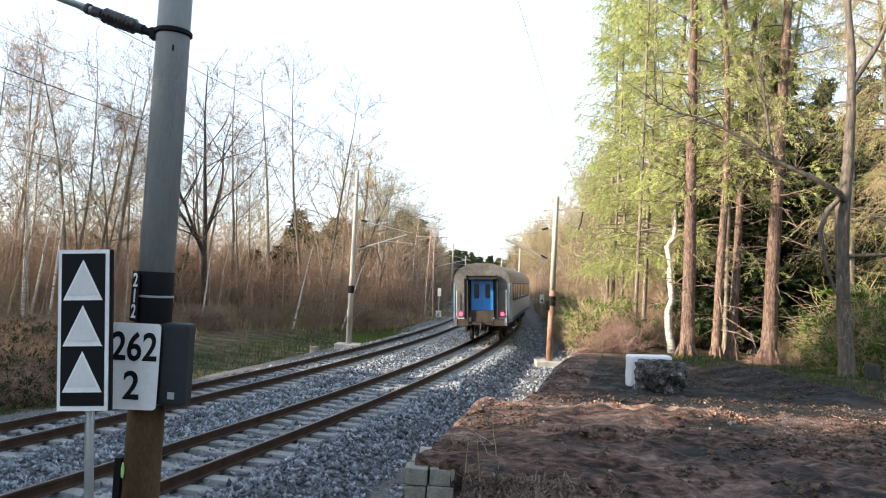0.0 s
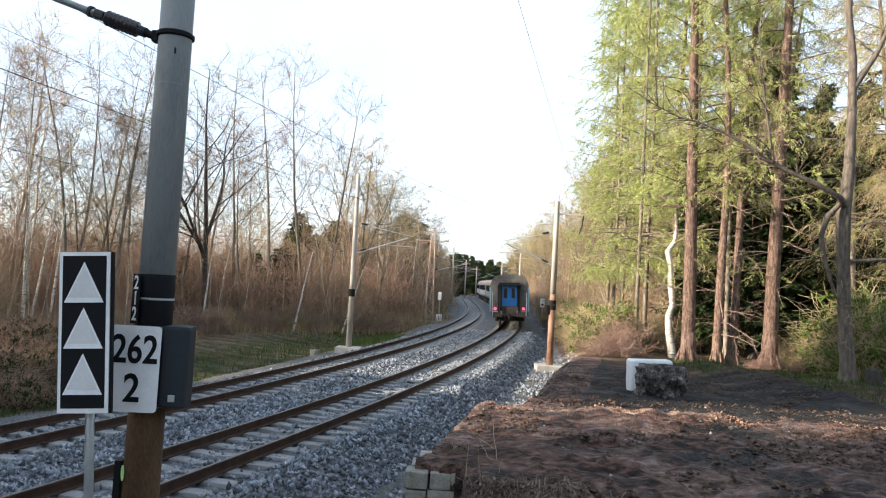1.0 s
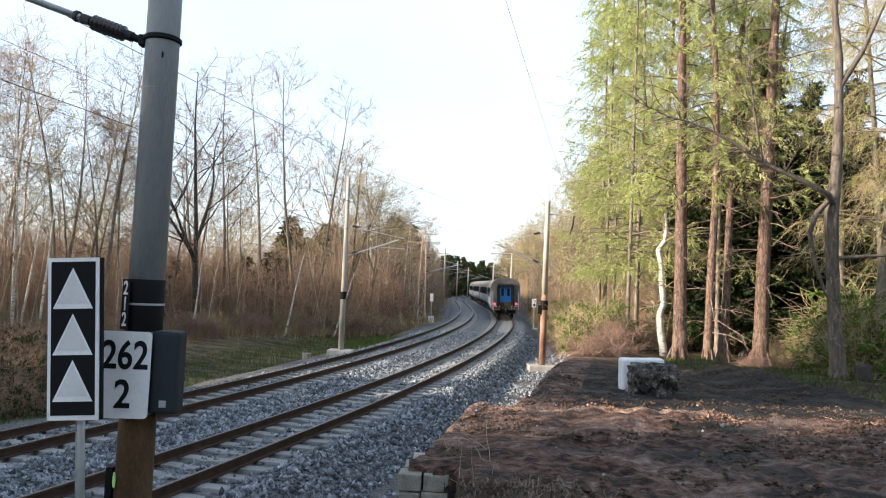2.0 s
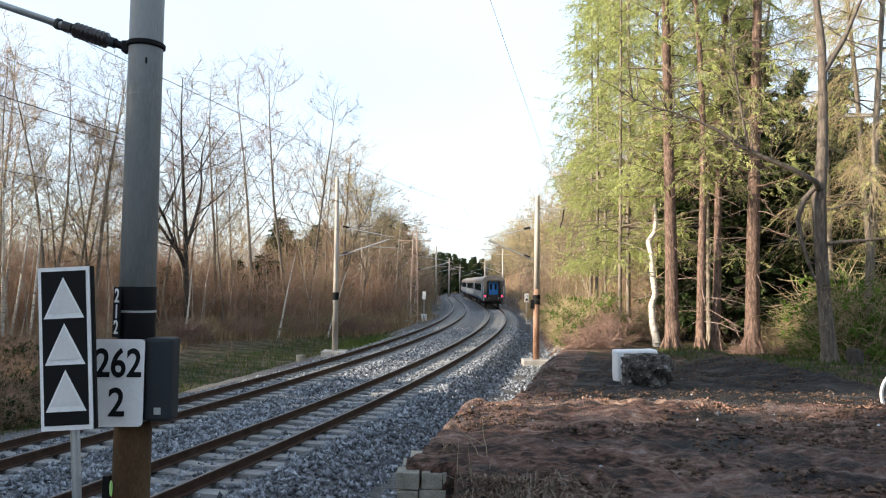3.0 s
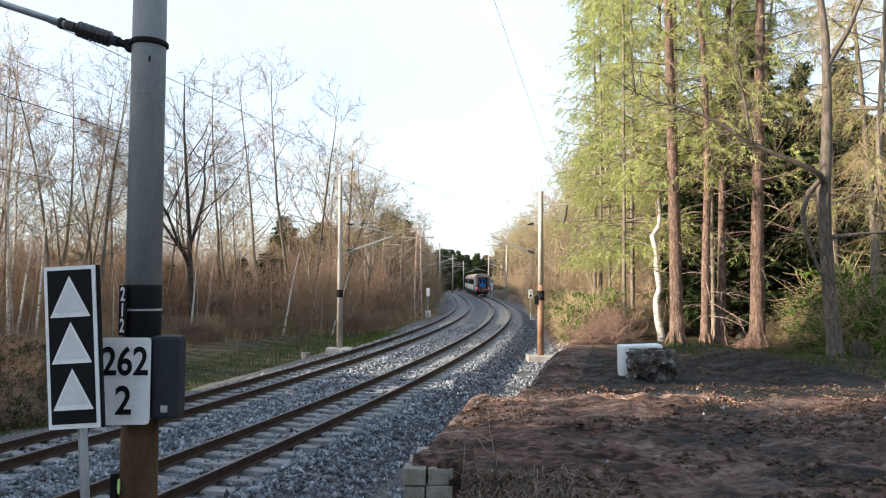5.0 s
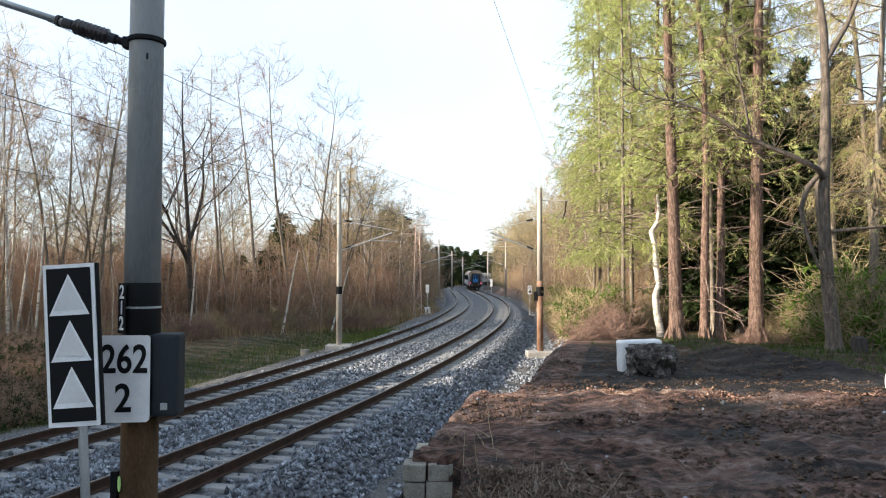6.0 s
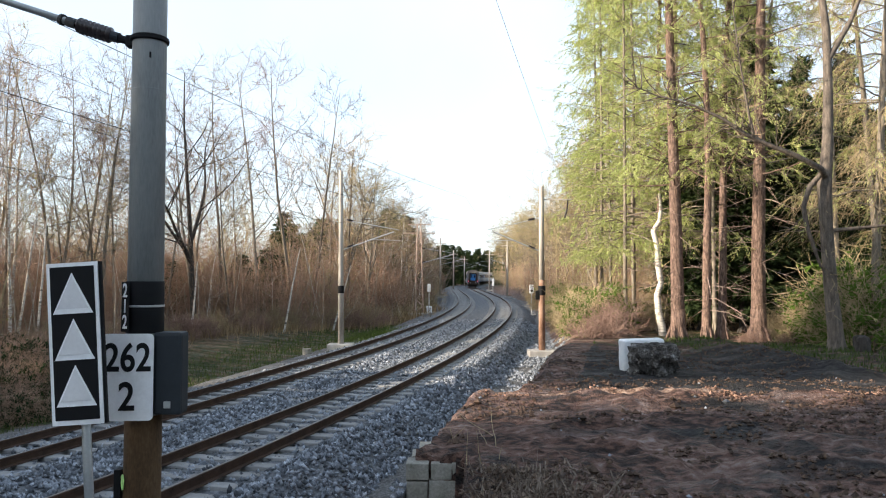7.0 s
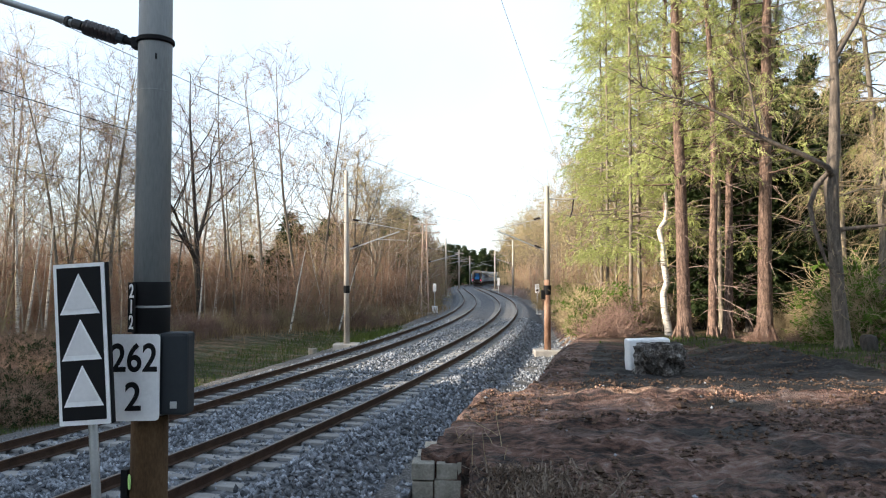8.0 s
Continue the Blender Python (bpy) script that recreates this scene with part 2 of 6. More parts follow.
def value_noise(x, y, seed):
    def rnd(i, j):
        v = np.sin(i * 127.1 + j * 311.7 + seed * 74.7) * 43758.5453
        return v - np.floor(v)
    i, j = np.floor(x), np.floor(y)
    u, v = x - i, y - j
    u, v = u * u * (3 - 2 * u), v * v * (3 - 2 * v)
    return (rnd(i, j) * (1 - u) + rnd(i + 1, j) * u) * (1 - v) + (rnd(i, j + 1) * (1 - u) + rnd(i + 1, j + 1) * u) * v - 0.5


EDGE_Y = (-60, -5, 3, 6.0, 6.72, 6.9, 9.7, 10.6, 12.3, 16, 20, 23.5, 27, 31, 40, 60, 100, 180, 300, 420)
EDGE_X = (-16, -1.2, 0.10, 0.22, 0.28, -0.22, 0.50, 1.15, 1.62, 2.5, 3.45, 4.3, 5.25, 6.7, 8.1, 10.1, 13.0, 14.0, 31, 80)
TOP_Y = (-60, 5.2, 6.0, 9.0, 9.9, 10.6, 14, 20, 25, 40, 80, 300)
TOP_Z = (1.40, 1.30, 1.34, 1.40, 1.47, 1.22, 1.14, 1.02, 0.92, 0.75, 0.75, 1.6)


def height(x, y):
    x, y = np.asarray(x, float), np.asarray(y, float)
    shape = x.shape
    x, y = x.ravel(), y.ravel()
    s, d = nearest(x, y)
    g = grade(s)
    bed = g - 0.62
    left = g - 1.05 + 0.45 * smooth_step(-9, -16, d) + 0.18 * value_noise(x * 0.25, y * 0.25, 1) + 0.05 * value_noise(x * 1.1, y * 1.1, 2)
    z = np.where(d < -7, bed + (left - bed) * smooth_step(-7.0, -8.6, d), bed)
    wob = (0.25 * value_noise(x * 0.7, y * 0.7, 3) + 0.1 * value_noise(x * 2.3, y * 2.3, 4)) * smooth_step(6, 14, y) + 0.06 * value_noise(x * 4, y * 4, 4)
    edge = np.interp(y, EDGE_Y, EDGE_X) + wob
    width = np.interp(y, (6.9, 10, 16, 22, 32, 40), (0.15, 0.9, 1.35, 1.5, 1.9, 2.3))
    top = np.interp(y + 0.5 * value_noise(x * 0.9, y * 0.2, 9), TOP_Y, TOP_Z)
    near = smooth_step(26, 14, y)
    top = top + near * (0.10 * value_noise(x * 0.8, y * 0.9, 5) + 0.06 * value_noise(x * 2.1, y * 2.6, 6) + 0.08 * value_noise(x * 4.3, y * 7, 7) + 0.05 * value_noise(x * 10, y * 13, 8)) + (1 - near) * 0.15 * value_noise(x * 0.3, y * 0.3, 10)
    ridge = np.exp(-((y - 9.9) / 0.7) ** 2)
    top = top + ridge * (0.04 * value_noise(x * 3.1, y * 4.5, 11) + 0.06 * value_noise(x * 7.5, y * 11, 12)) + smooth_step(11, 6, y) * 0.035 * value_noise(x * 19, y * 23, 13)
    top = top + 0.20 * np.exp(-((x - 7.9 - 0.9 * value_noise(x * 0.2, y * 0.6, 14)) / 0.75) ** 2) * smooth_step(13.5, 15.5, y) * smooth_step(24.5, 21, y) * (1 + 0.8 * value_noise(x * 2.4, y * 2.4, 15))
    top = top - 0.10 * smooth_step(5.0, 7.0, x) * smooth_step(9, 11, y) * smooth_step(19, 15, y)
    k = smooth_step(0, 1, (x - edge) / width + 1)
    k = np.where(d > 2.6, k, 0) * smooth_step(2.6, 3.4, d)
    z = z + (top - z) * k
    far = smooth_step(350, 700, np.hypot(x, y))
    z = z * (1 - far) + 2.0 * far
    return z.reshape(shape)


def hz(x, y):
    return float(height(np.array([x]), np.array([y]))[0])


def ground_material():
    m = bpy.data.materials.new("ground_soil")
    m.use_nodes = True
    nt = m.node_tree
    n, l = nt.nodes, nt.links
    b = n["Principled BSDF"]
    co = n.new("ShaderNodeTexCoord")

    def tex(scale, detail=8.0, stretch=None):
        t = n.new("ShaderNodeTexNoise")
        t.inputs["Scale"].default_value, t.inputs["Detail"].default_value = scale, detail
        if stretch:
            mp = n.new("ShaderNodeMapping")
            mp.inputs["Scale"].default_value = stretch
            l.new(co.outputs["Object"], mp.inputs["Vector"])
            l.new(mp.outputs[0], t.inputs["Vector"])
        else:
            l.new(co.outputs["Object"], t.inputs["Vector"])
        return t.outputs["Fac"]

    def ramp(src, stops):
        r = n.new("ShaderNodeValToRGB")
        e = r.color_ramp.elements
        e[0].position, e[0].color = stops[0][0], (*stops[0][1], 1)
        e[1].position, e[1].color = stops[-1][0], (*stops[-1][1], 1)
        for p, c in stops[1:-1]:
            q = e.new(p)
            q.color = (*c, 1)
        l.new(src, r.inputs["Fac"])
        return r.outputs["Color"]

    def mix(f, a, bb):
        x = n.new("ShaderNodeMix")
        x.data_type = "RGBA"
        l.new(f, x.inputs[0])
        l.new(a, x.inputs[6])
        l.new(bb, x.inputs[7])
        return x.outputs[2]

    def mask(name, scale, lo=0.4, hi=0.6):
        a = n.new("ShaderNodeAttribute")
        a.attribute_name = name
        add = n.new("ShaderNodeMath")
        add.operation = "ADD"
        l.new(a.outputs["Fac"], add.inputs[0])
        l.new(tex(scale), add.inputs[1])
        mr = n.new("ShaderNodeMapRange")
        mr.inputs["From Min"].default_value, mr.inputs["From Max"].default_value = 0.5 + lo, 0.5 + hi
        l.new(add.outputs[0], mr.inputs["Value"])
        return mr.outputs["Result"]

    fine = tex(34, 8)
    blend = n.new("ShaderNodeMix")
    blend.inputs["Factor"].default_value = 0.55
    l.new(tex(1.5, 6, (0.7, 1.8, 1)), blend.inputs["A"])
    l.new(tex(11, 8, (0.7, 1.4, 1)), blend.inputs["B"])
    mid = blend.outputs["Result"]
    soil = ramp(mid, [(0.37, (0.013, 0.010, 0.009)), (0.45, (0.045, 0.028, 0.022)), (0.51, (0.115, 0.064, 0.049)), (0.57, (0.16, 0.10, 0.08)), (0.66, (0.25, 0.20, 0.185))])
    cinder = ramp(mid, [(0.35, (0.008, 0.008, 0.0085)), (0.52, (0.021, 0.020, 0.020)), (0.66, (0.06, 0.056, 0.054))])
    # rubble: tan of the sunlit ridge, light put into the soil colour
    rubble = ramp(tex(14, 6), [(0.34, (0.10, 0.06, 0.042)), (0.5, (0.24, 0.15, 0.105)), (0.66, (0.42, 0.31, 0.24))])
    litter = ramp(tex(6, 8), [(0.3, (0.06, 0.042, 0.026)), (0.55, (0.14, 0.095, 0.058)), (0.72, (0.22, 0.155, 0.095))])
    grass = ramp(tex(5, 8), [(0.3, (0.018, 0.026, 0.010)), (0.55, (0.038, 0.05, 0.016)), (0.72, (0.085, 0.08, 0.035))])
    gravel = ramp(tex(22, 6), [(0.3, (0.05, 0.05, 0.05)), (0.55, (0.12, 0.12, 0.12)), (0.72, (0.25, 0.25, 0.25))])
    c = mix(mask("cinder", 0.8), soil, cinder)
    patch = n.new("ShaderNodeMapRange")
    patch.inputs["From Min"].default_value, patch.inputs["From Max"].default_value = 0.57, 0.68
    l.new(tex(0.75, 6, (0.6, 1.5, 1)), patch.inputs["Value"])
    c = mix(patch.outputs["Result"], c, cinder)
    damp = n.new("ShaderNodeMapRange")
    damp.inputs["From Min"].default_value, damp.inputs["From Max"].default_value = 0.60, 0.72
    damp.inputs["To Max"].default_value = 0.55
    l.new(tex(1.3, 7, (0.45, 1.9, 1)), damp.inputs["Value"])
    clay = ramp(tex(16, 6), [(0.3, (0.085, 0.07, 0.064)), (0.7, (0.20, 0.175, 0.165))])
    c = mix(damp.outputs["Result"], c, clay)
    c = mix(mask("rubble", 2.5), c, rubble)
    c = mix(mask("litter", 1.2), c, litter)
    c = mix(mask("grassy", 1.6), c, grass)
    c = mix(mask("gravel", 1.6), c, gravel)
    l.new(c, b.inputs["Base Color"])
    wet = n.new("ShaderNodeMapRange")
    wet.inputs["From Min"].default_value, wet.inputs["From Max"].default_value = 0.42, 0.62
    wet.inputs["To Min"].default_value, wet.inputs["To Max"].default_value = 0.95, 0.55
    l.new(tex(0.9, 3, (0.6, 1.6, 1)), wet.inputs["Value"])
    l.new(wet.outputs["Result"], b.inputs["Roughness"])
    b.inputs["Specular IOR Level"].default_value = 0.25
    bp = n.new("ShaderNodeBump")
    bp.inputs["Strength"].default_value, bp.inputs["Distance"].default_value = 1.0, 0.14
    mm = n.new("ShaderNodeMix")
    mm.inputs["Factor"].default_value = 0.5
    l.new(fine, mm.inputs["A"])
    l.new(mid, mm.inputs["B"])
    l.new(mm.outputs["Result"], bp.inputs["Height"])
    l.new(bp.outputs["Normal"], b.inputs["Normal"])
    return m


def grid_lines(stops):
    """Grid lines from (place, step) pairs."""
    out = []
    for (a, st), (b, _) in zip(stops[:-1], stops[1:]):
        k = max(1, round((b - a) / st))
        out += [a + (b - a) * i / k for i in range(k)]
    return np.array(out + [stops[-1][0]])


def build_ground():
    xs = grid_lines([(-3000, 500), (-500, 60), (-80, 5), (-30, 1.2), (-8, 0.5), (-0.8, 0.075), (7.5, 0.16), (14, 0.8), (40, 5), (80, 60), (500, 500), (3000, 1)])
    ys = grid_lines([(-1500, 400), (-300, 60), (-60, 5), (0, 0.6), (4.2, 0.075), (12.5, 0.16), (26, 0.5), (60, 1.5), (140, 5), (440, 60), (800, 500), (4000, 1)])
    X, Y = np.meshgrid(xs, ys)
    Z = height(X, Y)
    nx, ny = len(xs), len(ys)
    verts = np.stack([X.ravel(), Y.ravel(), Z.ravel()], 1)
    q = np.arange(nx * ny).reshape(ny, nx)
    faces = np.stack([q[:-1, :-1].ravel(), q[:-1, 1:].ravel(), q[1:, 1:].ravel(), q[1:, :-1].ravel()], 1)
    me = bpy.data.meshes.new("ground")
    me.vertices.add(len(verts))
    me.vertices.foreach_set("co", verts.ravel())
    me.loops.add(faces.size)
    me.loops.foreach_set("vertex_index", faces.ravel().astype(np.int32))
    me.polygons.add(len(faces))
    me.polygons.foreach_set("loop_start", np.arange(0, faces.size, 4, dtype=np.int32))
    me.polygons.foreach_set("use_smooth", np.ones(len(faces), bool))
    me.update()
    s, d = nearest(X, Y)
    x, y = X.ravel(), Y.ravel()
    edge = np.interp(y, EDGE_Y, EDGE_X)
    right = (x > edge - 0.3)
    cinder = np.where(right, np.maximum(smooth_step(10.3, 11.5, y) * smooth_step(27, 22, y), 0.45 * smooth_step(2.0, 4.5, x) * smooth_step(12, 10, y)), 0)
    # rubble mask: paints the ridge's strip of sunlight, wider to the right
    rubble = np.where(x > edge - 0.5, np.exp(-((y - 9.9 - 0.06 * x) / (0.34 + 0.10 * np.maximum(0, x - 4))) ** 2) * 0.72, 0) * smooth_step(9.5, 5.0, x)
    litter = np.where(d < -9, 1.0, 0) + np.where(right, smooth_step(24, 29, y), 0)
    litter = np.clip(litter, 0, 1)
    grassy = np.where(d < -7.4, 0.55 * smooth_step(-7.4, -8.5, d) * smooth_step(-20, -12, d), 0)
    verge = np.where(right, smooth_step(17.5, 20, y - 0.25 * (x - 8)) * smooth_step(34, 27, y) * smooth_step(3.5, 5.5, x), 0)
    verge = np.maximum(verge, np.where(right, smooth_step(8.4, 9.4, x) * smooth_step(13.5, 15.5, y) * smooth_step(34, 27, y), 0))
    grassy = np.maximum(grassy, 0.5 * verge)
    gravel = np.where((d > -8.2) & (d < 3.6), 1.0, 0) * (~right | (y > 30))
    foot = edge - 0.8 * np.interp(y, (6.9, 10, 16, 22, 32, 40), (0.15, 0.9, 1.35, 1.5, 1.9, 2.3))
    gravel = np.where((d > 2.0) & (d < 6.5) & (y < 60), np.where(x < foot, 0.9, 0.0), gravel)
    cinder = cinder * (1 - 0.7 * verge)
    cinder = np.where((x < edge + 0.7) & (y > 10.6), 0.25 * smooth_step(edge - 0.2, edge + 0.7, x), cinder)
    litter = np.where((x > foot) & ~right & (y > 10), np.maximum(litter, 0.42), litter)
    for name, arr in (("cinder", cinder), ("rubble", rubble), ("litter", litter), ("grassy", grassy), ("gravel", gravel)):
        me.attributes.new(name, "FLOAT", "POINT").data.foreach_set("value", arr.astype(np.float32))
    me.materials.append(ground_material())
    ob = new("ground", me)
    return tagged(ob, "bare brown earth bank with cinders, grass verges and leaf litter", "ground", kind="structure")


build_ground()


# ---------------------------------------------------------------- ballast and tracks
def sweep(profile, s_values, track=0, closed=False, middle=None):
    v, f = [], []
    n = len(profile)
    for s in s_values:
        for off, up in profile:
            v.append(tuple(on_line(s, off, up, track)))
    for i in range(len(s_values) - 1):
        for k in range(n if closed else n - 1):
            k2 = (k + 1) % n
            f.append((i * n + k, i * n + k2, (i + 1) * n + k2, (i + 1) * n + k))
    return v, f


def bed_top(d, s):
    """Height of the ballast by the offset from the near track."""
    r = np.abs(d) - 1.75
    l_ = np.abs(d + SPACING) - 1.75
    near_t = np.where(d > 0, -0.235 - 0.55 * np.maximum(0, r), -0.235 - 0.10 * np.maximum(0, r))
    far_t = np.where(d < -SPACING, -0.235 - 0.50 * np.maximum(0, l_), -0.235 - 0.10 * np.maximum(0, l_))
    mid = smooth_step(-1.5, -2.6, d)
    near_t = near_t - 0.012 * smooth_step(1.5, 1.3, np.abs(d))
    far_t = far_t - 0.012 * smooth_step(1.5, 1.3, np.abs(d + SPACING))
    tilt = np.clip(d, -1.7, 1.7) / 1.505 * cant(s) * (1 - mid) + (np.clip(d + SPACING, -1.7, 1.7) / 1.505 * cant(s) - 0.126) * mid
    return grade(s) + near_t * (1 - mid) + far_t * mid + tilt


def build_ballast():
    ds = np.concatenate([np.linspace(-7.0, -5.6, 8), np.linspace(-5.4, 1.7, 40), np.linspace(1.85, 2.9, 9)])
    ss = np.concatenate([np.arange(-20, 60, 0.25), np.arange(60, 410, 2.0)])
    D, S = np.meshgrid(ds, ss)
    Z = bed_top(D.ravel(), S.ravel())
    x, y, th = (np.interp(S.ravel(), LINE[:, 0], LINE[:, k]) for k in (1, 2, 3))
    d = D.ravel()
    px, py = x + d * np.cos(th), y - d * np.sin(th)
    Z = Z + 0.05 * value_noise(px * 3.5, py * 3.5, 21) + 0.05 * value_noise(px * 0.9, py * 0.9, 22)
    n = len(ds)
    q = np.arange(len(px)).reshape(-1, n)
    faces = np.stack([q[:-1, :-1].ravel(), q[:-1, 1:].ravel(), q[1:, 1:].ravel(), q[1:, :-1].ravel()], 1)
    me = mesh_of("ballast_bed", np.stack([px, py, Z], 1), faces.tolist(), [M["ballast"]], smooth=True)
    tagged(new("ballast_bed", me), "grey crushed stone ballast under both tracks", "ballast", kind="structure")


def build_stones():
    """Loose crushed stones on the part of the bed that lies nearest."""
    rng = np.random.default_rng(5)
    base = np.array([(1, 0, 0), (-1, 0, 0), (0, 1, 0), (0, -1, 0), (0, 0, 1), (0, 0, -1)], float)
    tri = np.array([(0, 2, 4), (2, 1, 4), (1, 3, 4), (3, 0, 4), (2, 0, 5), (1, 2, 5), (3, 1, 5), (0, 3, 5)])
    n = 90000
    s = 3 + 52 * rng.random(n) ** 1.5
    d = -6.6 + 9.6 * rng.random(n)
    z = bed_top(d, s) + 0.012
    x, y, th = (np.interp(s, LINE[:, 0], LINE[:, k]) for k in (1, 2, 3))
    p = np.stack([x + d * np.cos(th), y - d * np.sin(th), z], 1)
    p[:, 2] += 0.05 * value_noise(p[:, 0] * 3.5, p[:, 1] * 3.5, 21) + 0.05 * value_noise(p[:, 0] * 0.9, p[:, 1] * 0.9, 22)
    for c, tr in ((0.0, 0), (-SPACING, 1)):
        bay = np.abs((s + 18.3) % 0.6 - 0.3)
        on = (np.abs(np.abs(d - c) - 0.7525) < 0.11) | ((np.abs(d - c) < 1.33) & (bay > 0.3 - 0.145)) | ((np.abs(d - c) < 1.3) & (rng.random(n) < 0.2))
        p, d, s = p[~on], d[~on], s[~on]
        n = len(p)
    sx = 6 + 36 * rng.random(9000)
    dx = 2.7 + 2.6 * rng.random(9000)
    x, y, th = (np.interp(sx, LINE[:, 0], LINE[:, k]) for k in (1, 2, 3))
    q = np.stack([x + dx * np.cos(th), y - dx * np.sin(th), np.zeros(9000)], 1)
    keep = (q[:, 0] < np.interp(q[:, 1], EDGE_Y, EDGE_X) - 0.9) & (q[:, 1] > 8) & (value_noise(q[:, 0] * 1.5, q[:, 1] * 0.8, 33) > -0.2)
    q, sx = q[keep], sx[keep]
    q[:, 2] = height(q[:, 0], q[:, 1]) + 0.01
    p, s = np.concatenate([p, q]), np.concatenate([s, sx])
    n = len(p)
    size = rng.uniform(0.026, 0.062, n) * (1 + 0.010 * s)
    shape = base[None] * rng.uniform(0.6, 1.25, (n, 6, 1)) + rng.uniform(-0.35, 0.35, (n, 6, 3))
    shape = shape * (size[:, None, None] * rng.uniform(0.7, 1.2, (n, 1, 3)))
    v = (shape + p[:, None]).reshape(-1, 3)
    f = (tri[None] + 6 * np.arange(n)[:, None, None]).reshape(-1, 3)
    me = bpy.data.meshes.new("ballast_stones")
    me.vertices.add(len(v))
    me.vertices.foreach_set("co", v.ravel())
    me.loops.add(f.size)
    me.loops.foreach_set("vertex_index", f.ravel().astype(np.int32))
    me.polygons.add(len(f))
    me.polygons.foreach_set("loop_start", np.arange(0, f.size, 3, dtype=np.int32))
    me.update()
    me.materials.append(M["stone"])
    tagged(new("ballast_stones", me), "loose grey crushed stones lying on the ballast bed", "gravel", kind="stuff")


RAIL = ((-0.075, -0.172), (0.075, -0.172), (0.075, -0.160), (0.012, -0.142), (0.010, -0.048), (0.036, -0.036), (0.036, -0.006), (0.028, 0), (-0.028, 0), (-0.036, -0.006), (-0.036, -0.036), (-0.010, -0.048), (-0.012, -0.142), (-0.075, -0.160))


def sleeper_mesh():
    """Concrete sleeper, lower in the middle, along x, its rail seats at height 0."""
    b = Build()
    xs = (-1.3, -1.26, -0.98, -0.5, -0.3, 0.3, 0.5, 0.98, 1.26, 1.3)
    tops = (-0.05, -0.02, 0.0, 0.0, -0.035, -0.035, 0.0, 0.0, -0.02, -0.05)
    v, f = [], []
    for x, t in zip(xs, tops):
        v += [(x, -0.15, -0.2), (x, -0.125, t - 0.01), (x, -0.11, t), (x, 0.11, t), (x, 0.125, t - 0.01), (x, 0.15, -0.2)]
    for i in range(len(xs) - 1):
        f += [(i * 6 + k, i * 6 + k + 1, i * 6 + k + 7, i * 6 + k + 6) for k in range(5)]
    f += [(0, 5, 4, 3, 2, 1), tuple(54 + k for k in range(6))]
    b.add(v, f)
    return b


def build_track(track, label, sleepers_from, count):
    t = thing("railway_track", label, "railway track", "tracks", kind="structure")
    ss = np.concatenate([np.arange(-20, 130, 1.0), np.arange(130, 411, 4.0)])
    for c in (-0.7525, 0.7525):
        v, f = sweep([(c + a, u) for a, u in RAIL], ss, track, True)
        b = Build()
        b.add(v, f)
        r = part("rail", b, M["rail"], t, "rust-brown steel rail")
        hb = Build()
        v, f = sweep([(c - 0.026, 0.003), (c + 0.026, 0.003)], ss, track)
        hb.add(v, f)
        v, f = sweep([(c - 0.026, -0.001), (c - 0.026, 0.003)], ss, track)
        hb.add(v, f)
        part("running_surface", hb, M["rail_head"], r, "worn bright top of the rail")
    proto = sleeper_mesh()
    me = proto.mesh("sleeper", M["sleeper"])
    rest = Build()
    k = 0
    for s in np.arange(-18, 400, 0.6):
        p = on_line(s, 0, -0.178, track)
        th = np.interp(s, LINE[:, 0], LINE[:, 3])
        roll = math.atan2(float(cant(s)), 1.505)
        m = Matrix.Translation(p) @ Matrix.Rotation(-th, 4, "Z") @ Matrix.Rotation(-roll, 4, "Y")
        if s >= sleepers_from and k < count:
            ob = new("sleeper", me)
            ob.parent = t
            ob.matrix_basis = m
            k += 1
        elif s < 160:
            rest.add([m @ Vector(q) for q in proto.v], proto.f)
    part("far_sleepers", rest, M["sleeper"], t, kind="stuff")
    return t


build_ballast()
build_stones()


# ---------------------------------------------------------------- writing
def text_mesh(body, size, mat, m, name="lettering", bold=0.0, parent=None, squeeze=1.0):
    cu = bpy.data.curves.new(name, "FONT")
    cu.body, cu.size, cu.align_x, cu.align_y, cu.extrude, cu.offset = body, size, "CENTER", "CENTER", 0.002, bold
    tmp = new(name, cu)
    dg = bpy.context.evaluated_depsgraph_get()
    me = bpy.data.meshes.new_from_object(tmp.evaluated_get(dg))
    bpy.data.objects.remove(tmp)
    me.transform(m @ Matrix.Diagonal((squeeze, 1, 1, 1)))
    me.materials.clear()
    me.materials.append(mat)
    ob = new(name, me)
    if parent is not None:
        ob.parent = parent
    return ob


def rounded_plate(w, h, r, t, m=None, mi=0, b=None):
    """Upright plate in the xz plane, facing -y."""
    b = b or Build()
    pts = []
    for cx, cz, a0 in ((w / 2 - r, h / 2 - r, 0), (-w / 2 + r, h / 2 - r, 90), (-w / 2 + r, -h / 2 + r, 180), (w / 2 - r, -h / 2 + r, 270)):
        for k in range(6):
            a = radians(a0 + 18 * k)
            pts.append((cx + r * math.cos(a), cz + r * math.sin(a)))
    n = len(pts)
    v = [Vector((x, -t / 2, z)) for x, z in pts] + [Vector((x, t / 2, z)) for x, z in pts]
    if m:
        v = [m @ p for p in v]
    f = [tuple(range(n)), tuple(range(2 * n - 1, n - 1, -1))] + [(k, k + n, (k + 1) % n + n, (k + 1) % n) for k in range(n)]
    b.add(v, f, mi)
    return b


UP = Matrix.Rotation(radians(90), 4, "X")      # flat writing stood upright, facing -y


